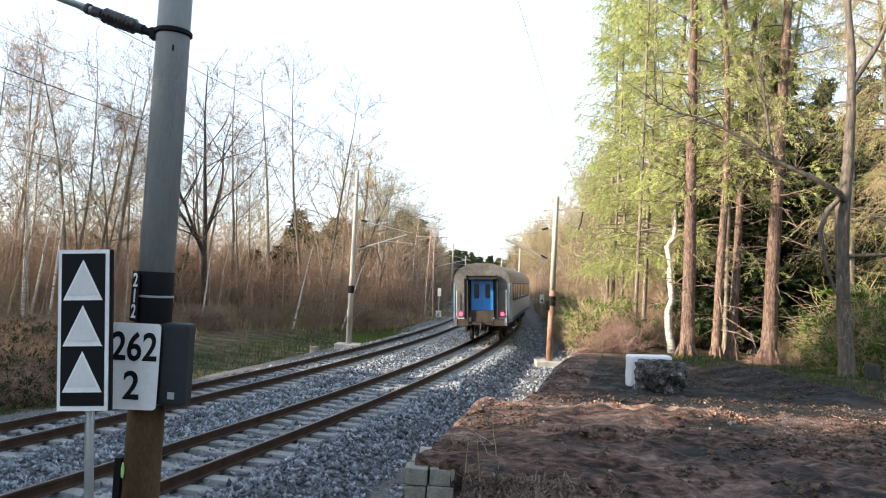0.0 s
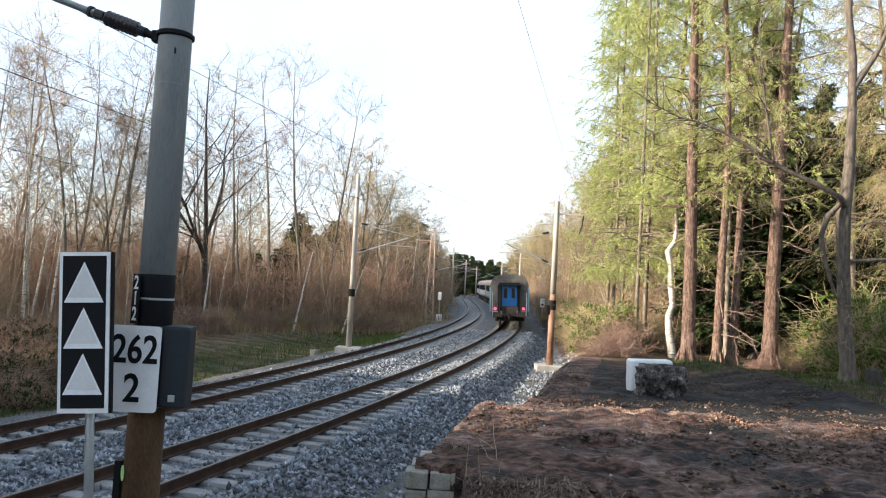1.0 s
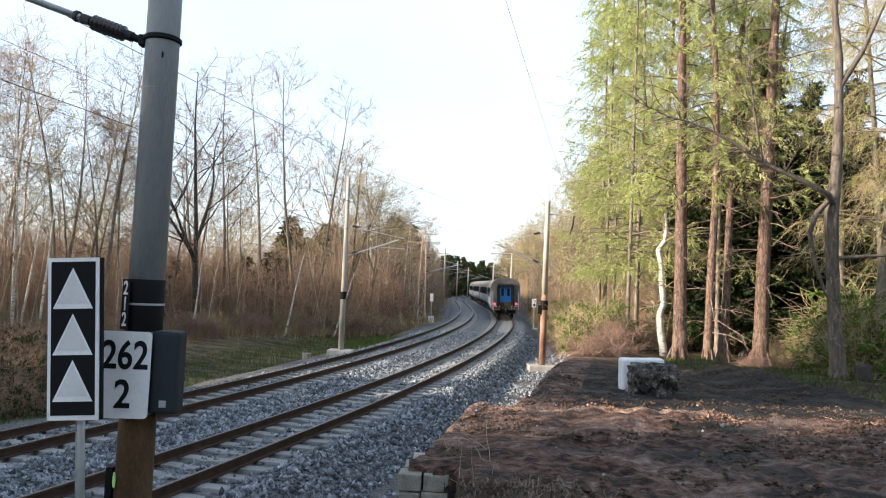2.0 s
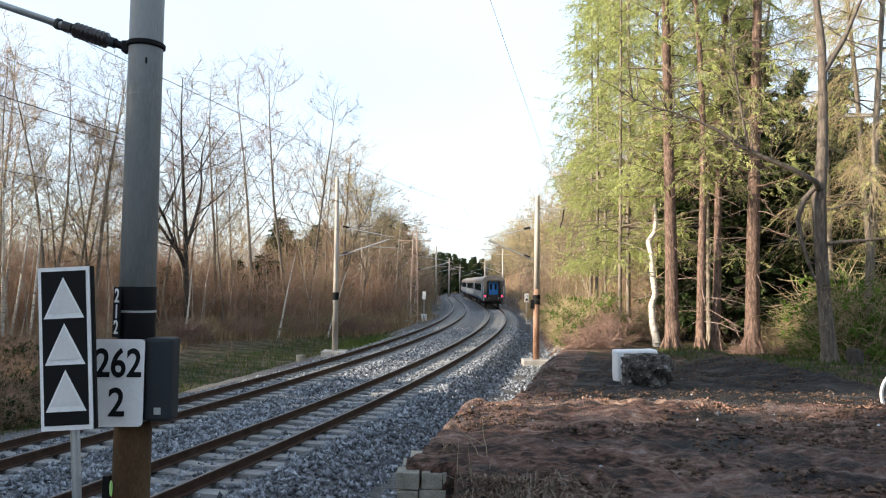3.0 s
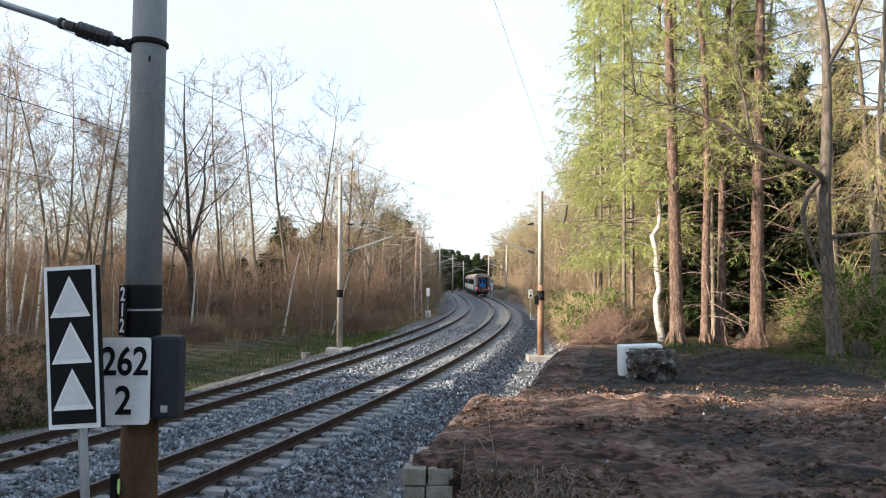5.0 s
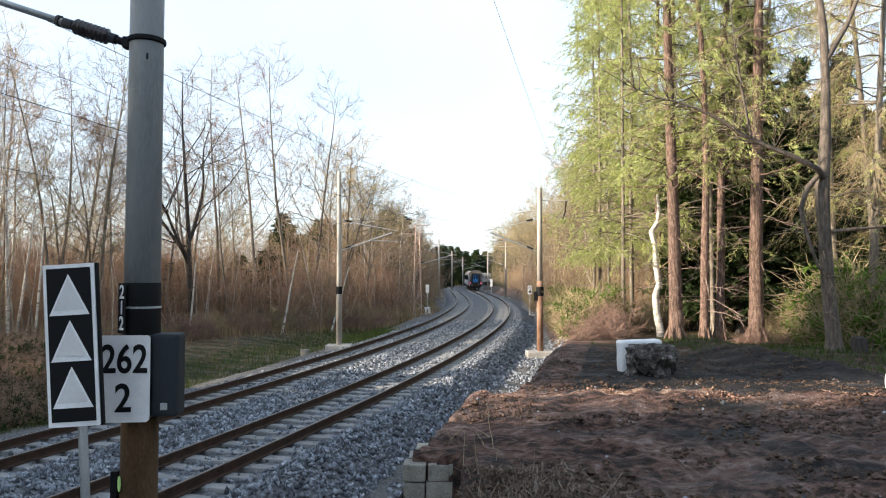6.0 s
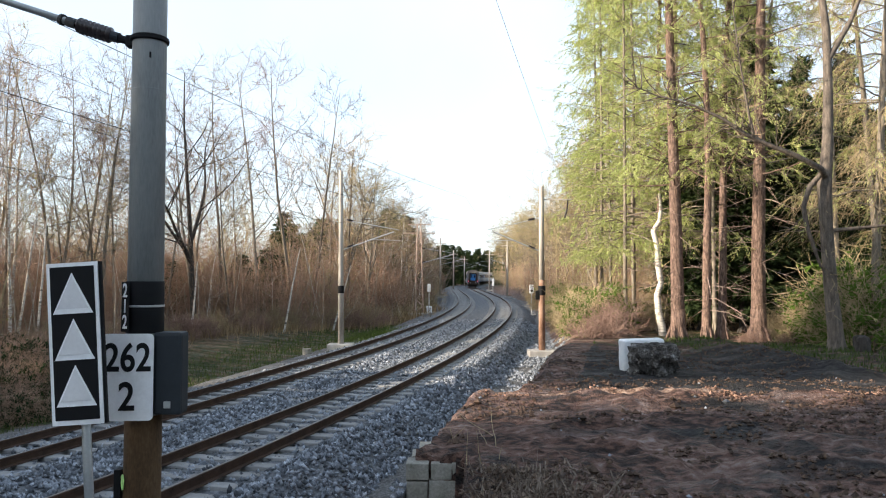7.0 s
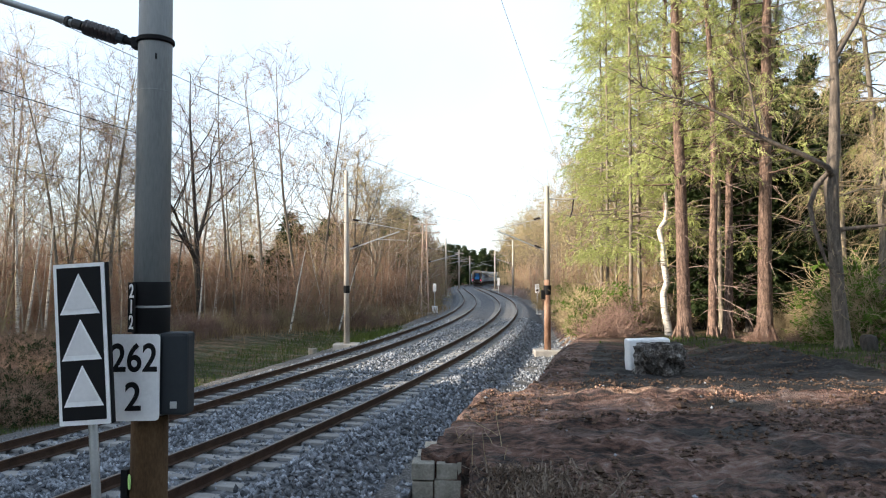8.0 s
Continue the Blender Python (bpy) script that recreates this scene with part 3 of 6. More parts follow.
# ---------------------------------------------------------------- the near pole with its plates
def build_near_pole():
    x, y = -2.575, 6.5
    z0 = hz(x, y)
    t = thing("catenary_pole", "grey concrete catenary pole with brown lower part beside the track", "pole", at=pose(x, y, z0))
    b = Build()
    zt = 1.79 - z0
    b.lathe([(0.158, -0.3), (0.155, zt)], 32)
    part("lower_shaft", b, M["pole_brown"], t, "brown painted lower part", True)
    b = Build()
    b.lathe([(0.155, zt + 0.001), (0.145, 5.07 - z0), (0.145, 5.075 - z0), (0.144, 5.08 - z0), (0.138, 8.6 - z0), (0.10, 8.62 - z0)], 32)
    part("upper_shaft", b, M["pole_grey"], t, "grey upper part", True)
    b = Build()
    b.lathe([(0.1565, 2.50 - z0), (0.158, 2.505 - z0), (0.157, 2.945 - z0), (0.1555, 2.95 - z0)], 32)
    part("black_band", b, M["black_paint"], t, "black painted band", True)
    b = Build()
    b.lathe([(0.1585, 2.725 - z0), (0.161, 2.727 - z0), (0.161, 2.742 - z0), (0.1585, 2.744 - z0)], 32)
    part("steel_strap", b, M["galvanised"], t)
    b = Build()
    b.lathe([(0.1465, 4.628 - z0), (0.1478, 4.631 - z0), (0.1478, 4.639 - z0), (0.1465, 4.642 - z0)], 32)
    part("joint_ring", b, M["pole_grey"], t)
    b = Build()
    b.box(0.055, -0.147, 4.90 - z0, 0.066, -0.125, 4.95 - z0, 0.002)
    part("steel_clip", b, M["black_paint"], t)
    b = Build()
    b.lathe([(0.153, 5.07 - z0), (0.165, 5.08 - z0), (0.165, 5.11 - z0), (0.153, 5.12 - z0)], 32)
    b.box(-0.20, -0.05, 5.03 - z0, -0.14, 0.05, 5.13 - z0, 0.008)
    part("collar", b, M["black_paint"], t, "black steel collar for the bracket arm")
    # insulator and bracket tube running up and away to the track
    a, d = Vector((-0.20, 0.0, 5.09 - z0)), Vector((-0.93, 0.10, 0.32)).normalized()
    b = Build()
    b.tube([a - d * 0.02, a + d * 0.1], 0.035, 12)
    part("arm_joint", b, M["black_paint"], t)
    rot = d.to_track_quat("Z", "Y").to_matrix().to_4x4()
    b = Build()
    prof = [(0.03, 0)]
    for k in range(8):
        prof += [(0.038, 0.02 + k * 0.042), (0.072, 0.036 + k * 0.042), (0.066, 0.046 + k * 0.042), (0.036, 0.052 + k * 0.042)]
    prof += [(0.034, 0.38)]
    bb = Build()
    bb.lathe(prof, 20)
    b.add([Matrix.Translation(a + d * 0.14) @ rot @ Vector(p) for p in bb.v], bb.f)
    part("insulator", b, M["ceramic"], t, "dark ribbed ceramic insulator", True)
    b = Build()
    b.tube([a + d * 0.08, a + d * 0.15], 0.046, 12)
    part("insulator_cap", b, M["grey_box"], t)
    b = Build()
    b.tube([a + d * 0.51, a + d * 0.60], 0.046, 12)
    b.tube([a + d * 0.64, a + d * 0.67], 0.052, 12)
    part("insulator_cap", b, M["grey_box"], t)
    b = Build()
    b.tube([a + d * 0.58, a + d * 3.2], 0.032, 12)
    part("bracket_tube", b, M["galvanised"], t, "grey steel tube of the bracket", True)
    # number plate of the pole, mounted edge on the front-left of the band
    pm = pose(-0.118, -0.135, 2.73 - z0, 0, 0, -34)
    pl = part("number_plate", rounded_plate(0.105, 0.43, 0.004, 0.006, pm), M["black_paint"], t, "narrow black plate with upright numerals")
    for k, ch in enumerate("212"):
        text_mesh(ch, 0.165, M["white_paint"], pm @ pose(0, -0.005, 0.135 - 0.135 * k) @ UP, "numeral", 0.003, pl, 0.8)
    # kilometre plate
    pm = pose(-0.065, -0.19, 2.135 - z0, 0, 0, 4)
    pl = part("kilometre_plate", rounded_plate(0.425, 0.735, 0.035, 0.012, pm), M["white_paint"], t, "white plate with black kilometre numerals")
    text_mesh("262", 0.335, M["black_paint"], pm @ pose(0, -0.008, 0.155) @ UP, "numeral", 0.006, pl, 0.78)
    text_mesh("2", 0.335, M["black_paint"], pm @ pose(-0.005, -0.008, -0.175) @ UP, "numeral", 0.006, pl, 0.85)
    b = Build()
    b.box(0.12, -0.12, 1.80 - z0, 0.365, 0.08, 2.51 - z0, 0.03)
    bx = part("junction_box", b, M["grey_box"], t, "dark grey steel box")
    b = Build()
    b.box(0.22, -0.132, 1.86 - z0, 0.28, -0.121, 1.92 - z0, 0.004)
    part("latch", b, M["galvanised"], bx)
    b = Build()
    b.box(-0.225, -0.06, 0.2, -0.165, 0.06, 1.32 - z0, 0.006)
    part("cable_duct", b, M["black_paint"], t, "black cable duct at the pole's foot")
    b = Build()
    bm = bmesh.new()
    bmesh.ops.create_cone(bm, cap_ends=True, segments=20, radius1=0.048, radius2=0.048, depth=0.006)
    b.take(bm, pose(-0.125, -0.112, 1.23 - z0, 90, 0, -48) @ Matrix.Diagonal((0.7, 1.4, 1, 1)))
    part("painted_dot", b, M["lime"], t, "pale green paint spot")


def build_triangle_sign():
    x, y = -2.69, 5.9
    z0 = hz(x, y)
    t = thing("railway_sign", "black board with three white triangles on a grey post", "sign", at=pose(x, y, z0, 0, -3.6, 0))
    b = Build()
    b.lathe([(0.036, -0.3), (0.036, 3.05 - z0), (0.02, 3.06 - z0)], 16, at=(0.02, 0.07, 0))
    part("post", b, M["galvanised"], t, "grey galvanised post", True)
    zc = 2.465 - z0
    fr = part("board_back", rounded_plate(0.425, 1.285, 0.006, 0.03, pose(0.012, 0.012, zc)), M["black_paint"], t, "black board edge")
    part("border", rounded_plate(0.405, 1.285, 0.006, 0.02, pose(0, -0.008, zc)), M["white_paint"], t, "white border")
    part("black_field", rounded_plate(0.350, 1.215, 0.004, 0.008, pose(0, -0.018, zc + 0.004)), M["black_paint"], t, "black field")
    for k in range(3):
        cz = zc + 0.585 - 0.023 - k * 0.366
        def tri(grow, yy, dep):
            v = [(-0.158 * grow, yy, -0.325 + 0.03 * (1 - grow) * 6), (0.158 * grow, yy, -0.325 + 0.03 * (1 - grow) * 6), (0, yy, 0.0 - 0.12 * (1 - grow))]
            v = [(a, c_, e + cz) for a, c_, e in v]
            w = [(a, c_ + dep, e) for a, c_, e in v]
            bb = Build()
            bb.add(v + w, [(0, 1, 2), (5, 4, 3), (0, 3, 4, 1), (1, 4, 5, 2), (2, 5, 3, 0)])
            return bb
        p = part("triangle", tri(1.0, -0.028, 0.006), M["white_paint"], t, "white triangle")
        part("triangle_centre", tri(0.78, -0.032, 0.004), M["grey_reflector"], p, "pale grey reflective centre")


build_near_pole()
build_triangle_sign()


# ---------------------------------------------------------------- masts, markers and wires
def mast_thing(x, y, h, label, rust=False, r0=0.16, r1=0.10, block=True, lean=(0, 0)):
    z0 = hz(x, y)
    t = thing("catenary_mast", label, "mast", "catenary masts", at=pose(x, y, z0, lean[0], lean[1]))
    b = Build()
    if rust:
        k = r0 + (r1 - r0) * 0.45
        b.lathe([(r0, -0.2), (k, h * 0.45)], 20)
        part("lower_shaft", b, M["mast_rust"], t, "rust-stained lower shaft", True)
        b = Build()
        b.lathe([(k, h * 0.45 + 0.001), (r1, h), (r1 * 0.6, h + 0.03)], 20)
        part("upper_shaft", b, M["mast"], t, "", True)
    else:
        b.lathe([(r0, -0.2), (r1, h), (r1 * 0.6, h + 0.03)], 20)
        part("shaft", b, M["mast"], t, "", True)
    if block:
        b = Build()
        b.box(-0.62, -0.5, -0.35, 0.62, 0.5, 0.30, 0.04)
        part("foundation", b, M["concrete"], t, "pale concrete foundation block")
    return t


def cantilever(t, h, side, reach=3.0):
    """Bracket of two tubes and a steady arm towards the track, side -1 to the left of the mast, +1 to the right."""
    b = Build()
    p = Vector((side * 0.15, 0, h))
    q = Vector((side * reach, 0, h + 0.85))
    b.tube([p, q], 0.03, 8)
    b.tube([Vector((side * 0.15, 0, h + 1.45)), q + Vector((side * 0.25, 0, 0.08))], 0.016, 8)
    b.tube([p.lerp(q, 0.55), Vector((side * (reach + 0.3), 0, h + 0.42))], 0.016, 6)
    c = part("cantilever", b, M["galvanised"], t, "steel tube cantilever over the track")
    prof = [(0.03, 0)]
    for k in range(6):
        prof += [(0.035, 0.02 + 0.05 * k), (0.07, 0.035 + 0.05 * k), (0.035, 0.055 + 0.05 * k)]
    for zz in (h, h + 1.45):
        d = (q - p).normalized() if zz == h else Vector((side * reach, 0, -0.5)).normalized()
        bb = Build()
        bb.lathe(prof, 10)
        m = Matrix.Translation(Vector((side * 0.3, 0, zz + (0.1 if zz == h else 0)))) @ d.to_track_quat("Z", "Y").to_matrix().to_4x4()
        b = Build()
        b.add([m @ Vector(v) for v in bb.v], bb.f)
        part("insulator", b, M["ceramic"], c, "dark ribbed insulator")


def build_masts():
    r = mast_thing(4.68, 33.0, 7.62, "pale concrete catenary mast, rust-stained below, on a concrete block", True, 0.155, 0.10)
    cantilever(r, 4.75, -1, 2.2)
    b = Build()
    b.box(0.05, -0.03, 7.03, 1.35, 0.03, 7.09, 0.005)
    part("top_arm", b, M["mast"], r, "short pale crossarm")
    b = Build()
    b.tube([(1.2, 0, 7.03), (1.15, 0, 6.55), (1.0, 0, 6.1)], 0.035, 8)
    part("hanging_insulator", b, M["ceramic"], r)
    b = Build()
    b.lathe([(0.15, 2.75), (0.17, 2.77), (0.17, 3.15), (0.15, 3.17)], 16)
    b.box(-0.28, -0.12, 2.55, -0.12, 0.05, 2.95, 0.02)
    part("black_band", b, M["black_paint"], r)
    l_ = mast_thing(-4.70, 36.0, 8.75, "tall slender concrete catenary mast on a concrete block", False, 0.15, 0.09, lean=(0, -0.4))
    b = Build()
    b.lathe([(0.14, 2.75), (0.152, 2.77), (0.152, 3.1), (0.14, 3.12)], 16)
    part("black_band", b, M["black_paint"], l_)
    cantilever(l_, 4.9, 1, 2.6)
    # lattice mast
    x, y = -1.72, 69.0
    t = thing("lattice_mast", "rust-brown steel lattice catenary mast with crossarms", "mast", "catenary masts", at=pose(x, y, hz(x, y)))
    H_ = 8.6
    wid = lambda z: 0.38 - 0.22 * z / H_
    cors = [(sx, sy) for sx in (-1, 1) for sy in (-1, 1)]
    for sx, sy in cors:
        b = Build()
        b.tube([(sx * wid(0), sy * wid(0) * 0.6, 0), (sx * wid(H_), sy * wid(H_) * 0.6, H_)], 0.055, 4)
        part("corner_angle", b, M["lattice"], t)
    z, k = 0.3, 0
    while z < H_ - 0.6:
        z2 = z + 1.25 * wid(z) + 0.15
        for sy in (-1, 1):
            sg = 1 if k % 2 else -1
            b = Build()
            b.tube([(sg * wid(z), sy * wid(z) * 0.6, z), (-sg * wid(z2), sy * wid(z2) * 0.6, z2)], 0.03, 4)
            part("brace", b, M["lattice"], t)
        z, k = z2, k + 1
    for zz, w in ((H_ - 0.1, 1.1), (H_ - 0.9, 1.5)):
        b = Build()
        b.box(-w, -0.04, zz, w, 0.04, zz + 0.09)
        part("crossarm", b, M["lattice"], t)
    b = Build()
    b.box(-1.0, -0.6, -0.4, 1.0, 0.6, 0.25, 0.05)
    part("foundation", b, M["concrete"], t, "low concrete foundation")
    cantilever(t, 4.9, 1, 3.2)
    for x, y, h, side, reach in ((0.45, 116, 9.4, 1, 3.4), (3.6, 165, 9.0, 1, 3.2), (10.75, 113, 8.9, -1, 2.8), (11.3, 160, 8.8, -1, 3.0), (7.5, 205, 8.6, 1, 3.0)):
        m = mast_thing(x, y, h, "distant pale concrete catenary mast", False, 0.17, 0.11)
        cantilever(m, 5.2, side, reach)
        b = Build()
        b.box(-1.0, -0.04, h - 0.9, 1.0, 0.04, h - 0.8)
        part("crossarm", b, M["mast"], m)


def marker_post(x, y, h, label, top=(0.32, 0.75), base=True):
    t = thing("track_marker", label, "marker post", at=pose(x, y, hz(x, y)))
    b = Build()
    b.lathe([(0.05, -0.1), (0.05, h - 0.2)], 10)
    part("post", b, M["galvanised"], t)
    part("head", rounded_plate(top[0], top[1], 0.05, 0.16, pose(0, 0, h - top[1] / 2)), M["white_paint"], t, "white plate")
    if base:
        b = Build()
        b.box(-0.28, -0.2, -0.05, 0.28, 0.2, 0.62, 0.04)
        part("cabinet", b, M["white_paint"], t, "small white box")
    return t


def build_markers():
    marker_post(-0.80, 70.0, 2.75, "white marker plate on a grey post beside a small box")
    t = marker_post(8.45, 66.0, 2.75, "white signal plate with a dark lens on a post", (0.38, 0.8), False)
    b = Build()
    bm = bmesh.new()
    bmesh.ops.create_cone(bm, cap_ends=True, segments=16, radius1=0.11, radius2=0.10, depth=0.08)
    b.take(bm, pose(0, -0.1, 2.2, 90))
    part("lens", b, M["black_paint"], t, "dark round lens")
    b = Build()
    b.box(-0.4, -0.35, -0.2, 0.4, 0.35, 0.12, 0.03)
    part("footing", b, M["concrete"], t)
    marker_post(9.9, 131.0, 2.9, "slim white marker post by the far curve", (0.4, 1.3), False)
    x, y = -6.1, 34.5
    b = Build()
    b.lathe([(0.20, -0.2), (0.21, 0.2), (0.20, 0.24), (0.12, 0.25)], 14)
    ob = part("concrete_stub", b, M["old_concrete"])
    ob.matrix_basis = pose(x, y, hz(x, y))
    tagged(ob, "short weathered concrete stub beside the far track", "stub")


def wire_run(points, r, label):
    b = Build()
    pts = []
    for p, q in zip(points[:-1], points[1:]):
        p, q = Vector(p), Vector(q)
        sag = 0.0003 * (q - p).length ** 2
        for k in range(8):
            u = k / 8
            a = p.lerp(q, u)
            a.z -= sag * 4 * u * (1 - u)
            pts.append(a)
    b.tube(pts, r, 5, False)
    ob = part("overhead_wire", b, M["wire"])
    return tagged(ob, label, "wire", "overhead wires")


def build_wires():
    stops = (-42, 6, 34, 68, 112, 160, 205, 260, 320)
    for tr in (0, 1):
        wire_run([on_line(s, 0.25 * (-1) ** k, 5.35, tr) for k, s in enumerate(stops)], 0.006, "dark contact wire hung above the track")
        wire_run([on_line(s, 0.25 * (-1) ** k, 6.5, tr) for k, s in enumerate(stops)], 0.006, "dark catenary wire hung above the track")
    z = hz(4.68, 33)
    wire_run([(-9.5, -30, 9.6), (-0.7, 6.5, 9.1), (5.95, 33, z + 7.0), (11.9, 113, 9.2), (12.3, 160, 9.4), (18, 220, 9.8)], 0.004, "dark feeder wire strung between the masts")
    wire_run([(-30, -20, 9.5), (-13.5, 6, 8.8), (-4.7, 36, 8.0), (-1.7, 69, 8.0), (0.4, 116, 9.0), (3.6, 165, 9.2)], 0.007, "dark feeder wire strung between the masts")


build_masts()
build_markers()
build_wires()


# ---------------------------------------------------------------- train
T = {
    "blue": plain("coach_blue", (0.02, 0.085, 0.24), 0.35),
    "end_blue": material("coach_end_blue", [(0.04, 0.04, 0.042), (0.10, 0.095, 0.09), (0.17, 0.155, 0.14)], scale=0.9, fine=5, rough=0.5, bump=0.02),
    "light": material("coach_light_grey", [(0.40, 0.43, 0.46), (0.52, 0.55, 0.58)], scale=1.5, fine=20, rough=0.4, bump=0.03),
    "roof": material("coach_roof", [(0.14, 0.115, 0.095), (0.27, 0.225, 0.185)], scale=1.5, fine=14, rough=0.5, bump=0.1),
    "door": plain("door_blue", (0.02, 0.22, 0.62), 0.35),
    "glass": plain("coach_glass", (0.015, 0.02, 0.025), 0.08),
    "rubber": plain("gangway_rubber", (0.022, 0.022, 0.024), 0.7),
    "under": material("underframe", [(0.03, 0.025, 0.022), (0.075, 0.06, 0.05)], scale=4, fine=25, rough=0.8, bump=0.3),
    "corner": plain("corner_pale_blue", (0.15, 0.29, 0.38), 0.4),
    "red": plain("tail_lamp", (1.0, 0.06, 0.14), 0.3, emit=1.3),
}
HALF = 12.2


def coach_section():
    pts = [(1.22, 0.92), (1.36, 1.02), (1.405, 1.2), (1.415, 2.0), (1.41, 2.75), (1.38, 3.02)]
    return pts


def roof_section():
    out = []
    for k in range(13):
        a = radians(90 * k / 12)
        out.append((1.38 * math.cos(a) ** 0.82 if k < 12 else 0.0, 3.024 + 0.93 * math.sin(a) ** 0.9))
    return out


def shell(section, y0, y1, shrink=0.0):
    b = Build()
    n = len(section)
    ys = (y0, y1)
    v = [(x, y, z) for y in ys for x, z in section]
    b.add(v, [(k, k + 1, n + k + 1, n + k) for k in range(n - 1)])
    v = [(-x, y, z) for y in ys for x, z in section]
    b.add(v, [(k, n + k, n + k + 1, k + 1) for k in range(n - 1)])
    return b


def build_coach():
    t = thing("passenger_coach", "blue and grey railway coach with a grey rounded roof", "train coach", "coaches of the train")
    sec = coach_section()
    low = [p for p in sec if p[1] <= 2.0]
    up = [p for p in sec if p[1] >= 2.0]
    part("lower_side", shell(low, -HALF, HALF), T["light"], t, "light grey lower side", True)
    part("upper_side", shell(up, -HALF, HALF), T["blue"], t, "blue window band", True)
    part("roof", shell(roof_section(), -HALF, HALF), T["roof"], t, "grey rounded roof", True)
    for sx in (-1, 1):
        b = Build()
        b.box(sx * 1.415 - 0.006, -HALF + 0.02, 1.03, sx * 1.415 + 0.006, HALF - 0.02, 1.2)
        part("skirt_stripe", b, T["blue"], t, "dark blue stripe")
        for k in range(11):
            y = -9.4 + k * 1.88
            p = part("window", rounded_plate(1.3, 0.9, 0.09, 0.05, pose(sx * 1.412, y, 2.52, 0, 0, 90)), T["rubber"], t)
            part("pane", rounded_plate(1.2, 0.8, 0.07, 0.02, pose(sx * 1.432, y, 2.52, 0, 0, 90)), T["glass"], p)
        for y in (-11.35, 11.35):
            d = part("side_door", rounded_plate(0.86, 1.95, 0.06, 0.05, pose(sx * 1.412, y, 2.0, 0, 0, 90)), T["light"], t, "pale entrance door")
            part("door_pane", rounded_plate(0.5, 0.75, 0.06, 0.02, pose(sx * 1.434, y, 2.5, 0, 0, 90)), T["glass"], d)
    for e in (-1, 1):
        y = e * HALF
        # end wall around the gangway opening
        outer = [(x, z) for x, z in sec + roof_section()[1:]]
        full = outer + [(-x, z) for x, z in outer[::-1]][1:]
        b = Build()
        n = len(full)
        hole = []
        for x, z in full:
            hx = max(-0.66, min(0.66, x * 0.66))
            hzv = max(0.98, min(3.18, z))
            if z > 3.02:
                hzv = 3.18
                hx = max(-0.66, min(0.66, x))
            hole.append((hx if abs(x) > 1e-6 else 0.0, hzv))
        v = [(x, y, z) for x, z in full] + [(x, y, z) for x, z in hole] + [(x, y - e * 0.38, z) for x, z in hole]
        f = []
        for k in range(n - 1):
            f.append((k, k + 1, n + k + 1, n + k))
            f.append((n + k, n + k + 1, 2 * n + k + 1, 2 * n + k))
        f.append((n - 1, 0, n, 2 * n - 1))
        b.add(v, f)
        w = part("end_wall", b, T["end_blue"], t, "dusty dark blue end wall")
        b = Build()
        b.box(-0.70, y - e * 0.42, 0.95, 0.70, y - e * 0.39, 3.25)
        part("vestibule_wall", b, T["under"], t)
        for sx in (-1, 1):
            dr = part("end_door", rounded_plate(0.54, 1.95, 0.03, 0.05, pose(sx * 0.275, y - e * 0.34, 2.13)), T["door"], t, "bright blue door leaf")
            part("door_window", rounded_plate(0.24, 0.72, 0.06, 0.07, pose(sx * 0.275, y - e * 0.34, 2.56)), T["glass"], dr)
            b = Build()
            b.box(sx * 0.74 - 0.09, y - e * 0.02, 1.0, sx * 0.74 + 0.09, y + e * 0.16, 3.15, 0.05)
            part("gangway_tube", b, T["rubber"], t, "black rubber gangway bellows")
            b = Build()
            bm = bmesh.new()
            bmesh.ops.create_cone(bm, cap_ends=True, segments=18, radius1=0.10, radius2=0.09, depth=0.10)
            b.take(bm, pose(sx * 1.02, y + e * 0.05, 1.45, 90))
            part("tail_lamp", b, T["red"], t, "lit red tail lamp") if e < 0 else b
            b = Build()
            bm = bmesh.new()
            bmesh.ops.create_cone(bm, cap_ends=True, segments=16, radius1=0.09, radius2=0.09, depth=0.55)
            b.take(bm, pose(sx * 0.875, y + e * 0.25, 1.06, 90))
            b.box(sx * 0.875 - 0.28, y + e * 0.50, 0.90, sx * 0.875 + 0.28, y + e * 0.56, 1.22, 0.02)
            part("buffer", b, T["under"], t, "dark steel buffer")
            b = Build()
            b.box(sx * 0.875 - 0.36, y - e * 0.3, 0.88, sx * 0.875 + 0.36, y + e * 0.03, 1.28, 0.03)
            part("buffer_beam", b, T["light"], t, "grey step panel")
            b = Build()
            b.box(sx * 1.36 - 0.035, y - e * 0.01, 1.22, sx * 1.36 + 0.035, y + e * 0.014, 2.95, 0.004)
            part("corner_panel", b, T["corner"], t, "pale blue corner strip")
            b = Build()
            b.tube([(sx * 1.22, y + e * 0.04, 1.25), (sx * 1.22, y + e * 0.10, 1.4), (sx * 1.22, y + e * 0.10, 2.5), (sx * 1.22, y + e * 0.04, 2.6)], 0.02, 6)
            part("grab_rail", b, T["light"], t)
            b = Build()
            b.tube([(sx * 0.3, y + e * 0.05, 1.0), (sx * 0.33, y + e * 0.25, 0.6), (sx * 0.2, y + e * 0.2, 0.45), (sx * 0.12, y + e * 0.05, 0.9)], 0.03, 6)
            part("brake_hose", b, T["rubber"], t)
        b = Build()
        b.box(-0.72, y - e * 0.02, 3.14, 0.72, y + e * 0.18, 3.32, 0.05)
        part("gangway_top", b, T["rubber"], t)
        b = Build()
        b.box(-0.65, y - e * 0.3, 0.93, 0.65, y + e * 0.12, 1.06, 0.02)
        b.box(-0.60, y - e * 0.10, 1.0, 0.60, y + e * 0.02, 1.62, 0.02)
        part("gangway_plate", b, T["under"], t)
        b = Build()
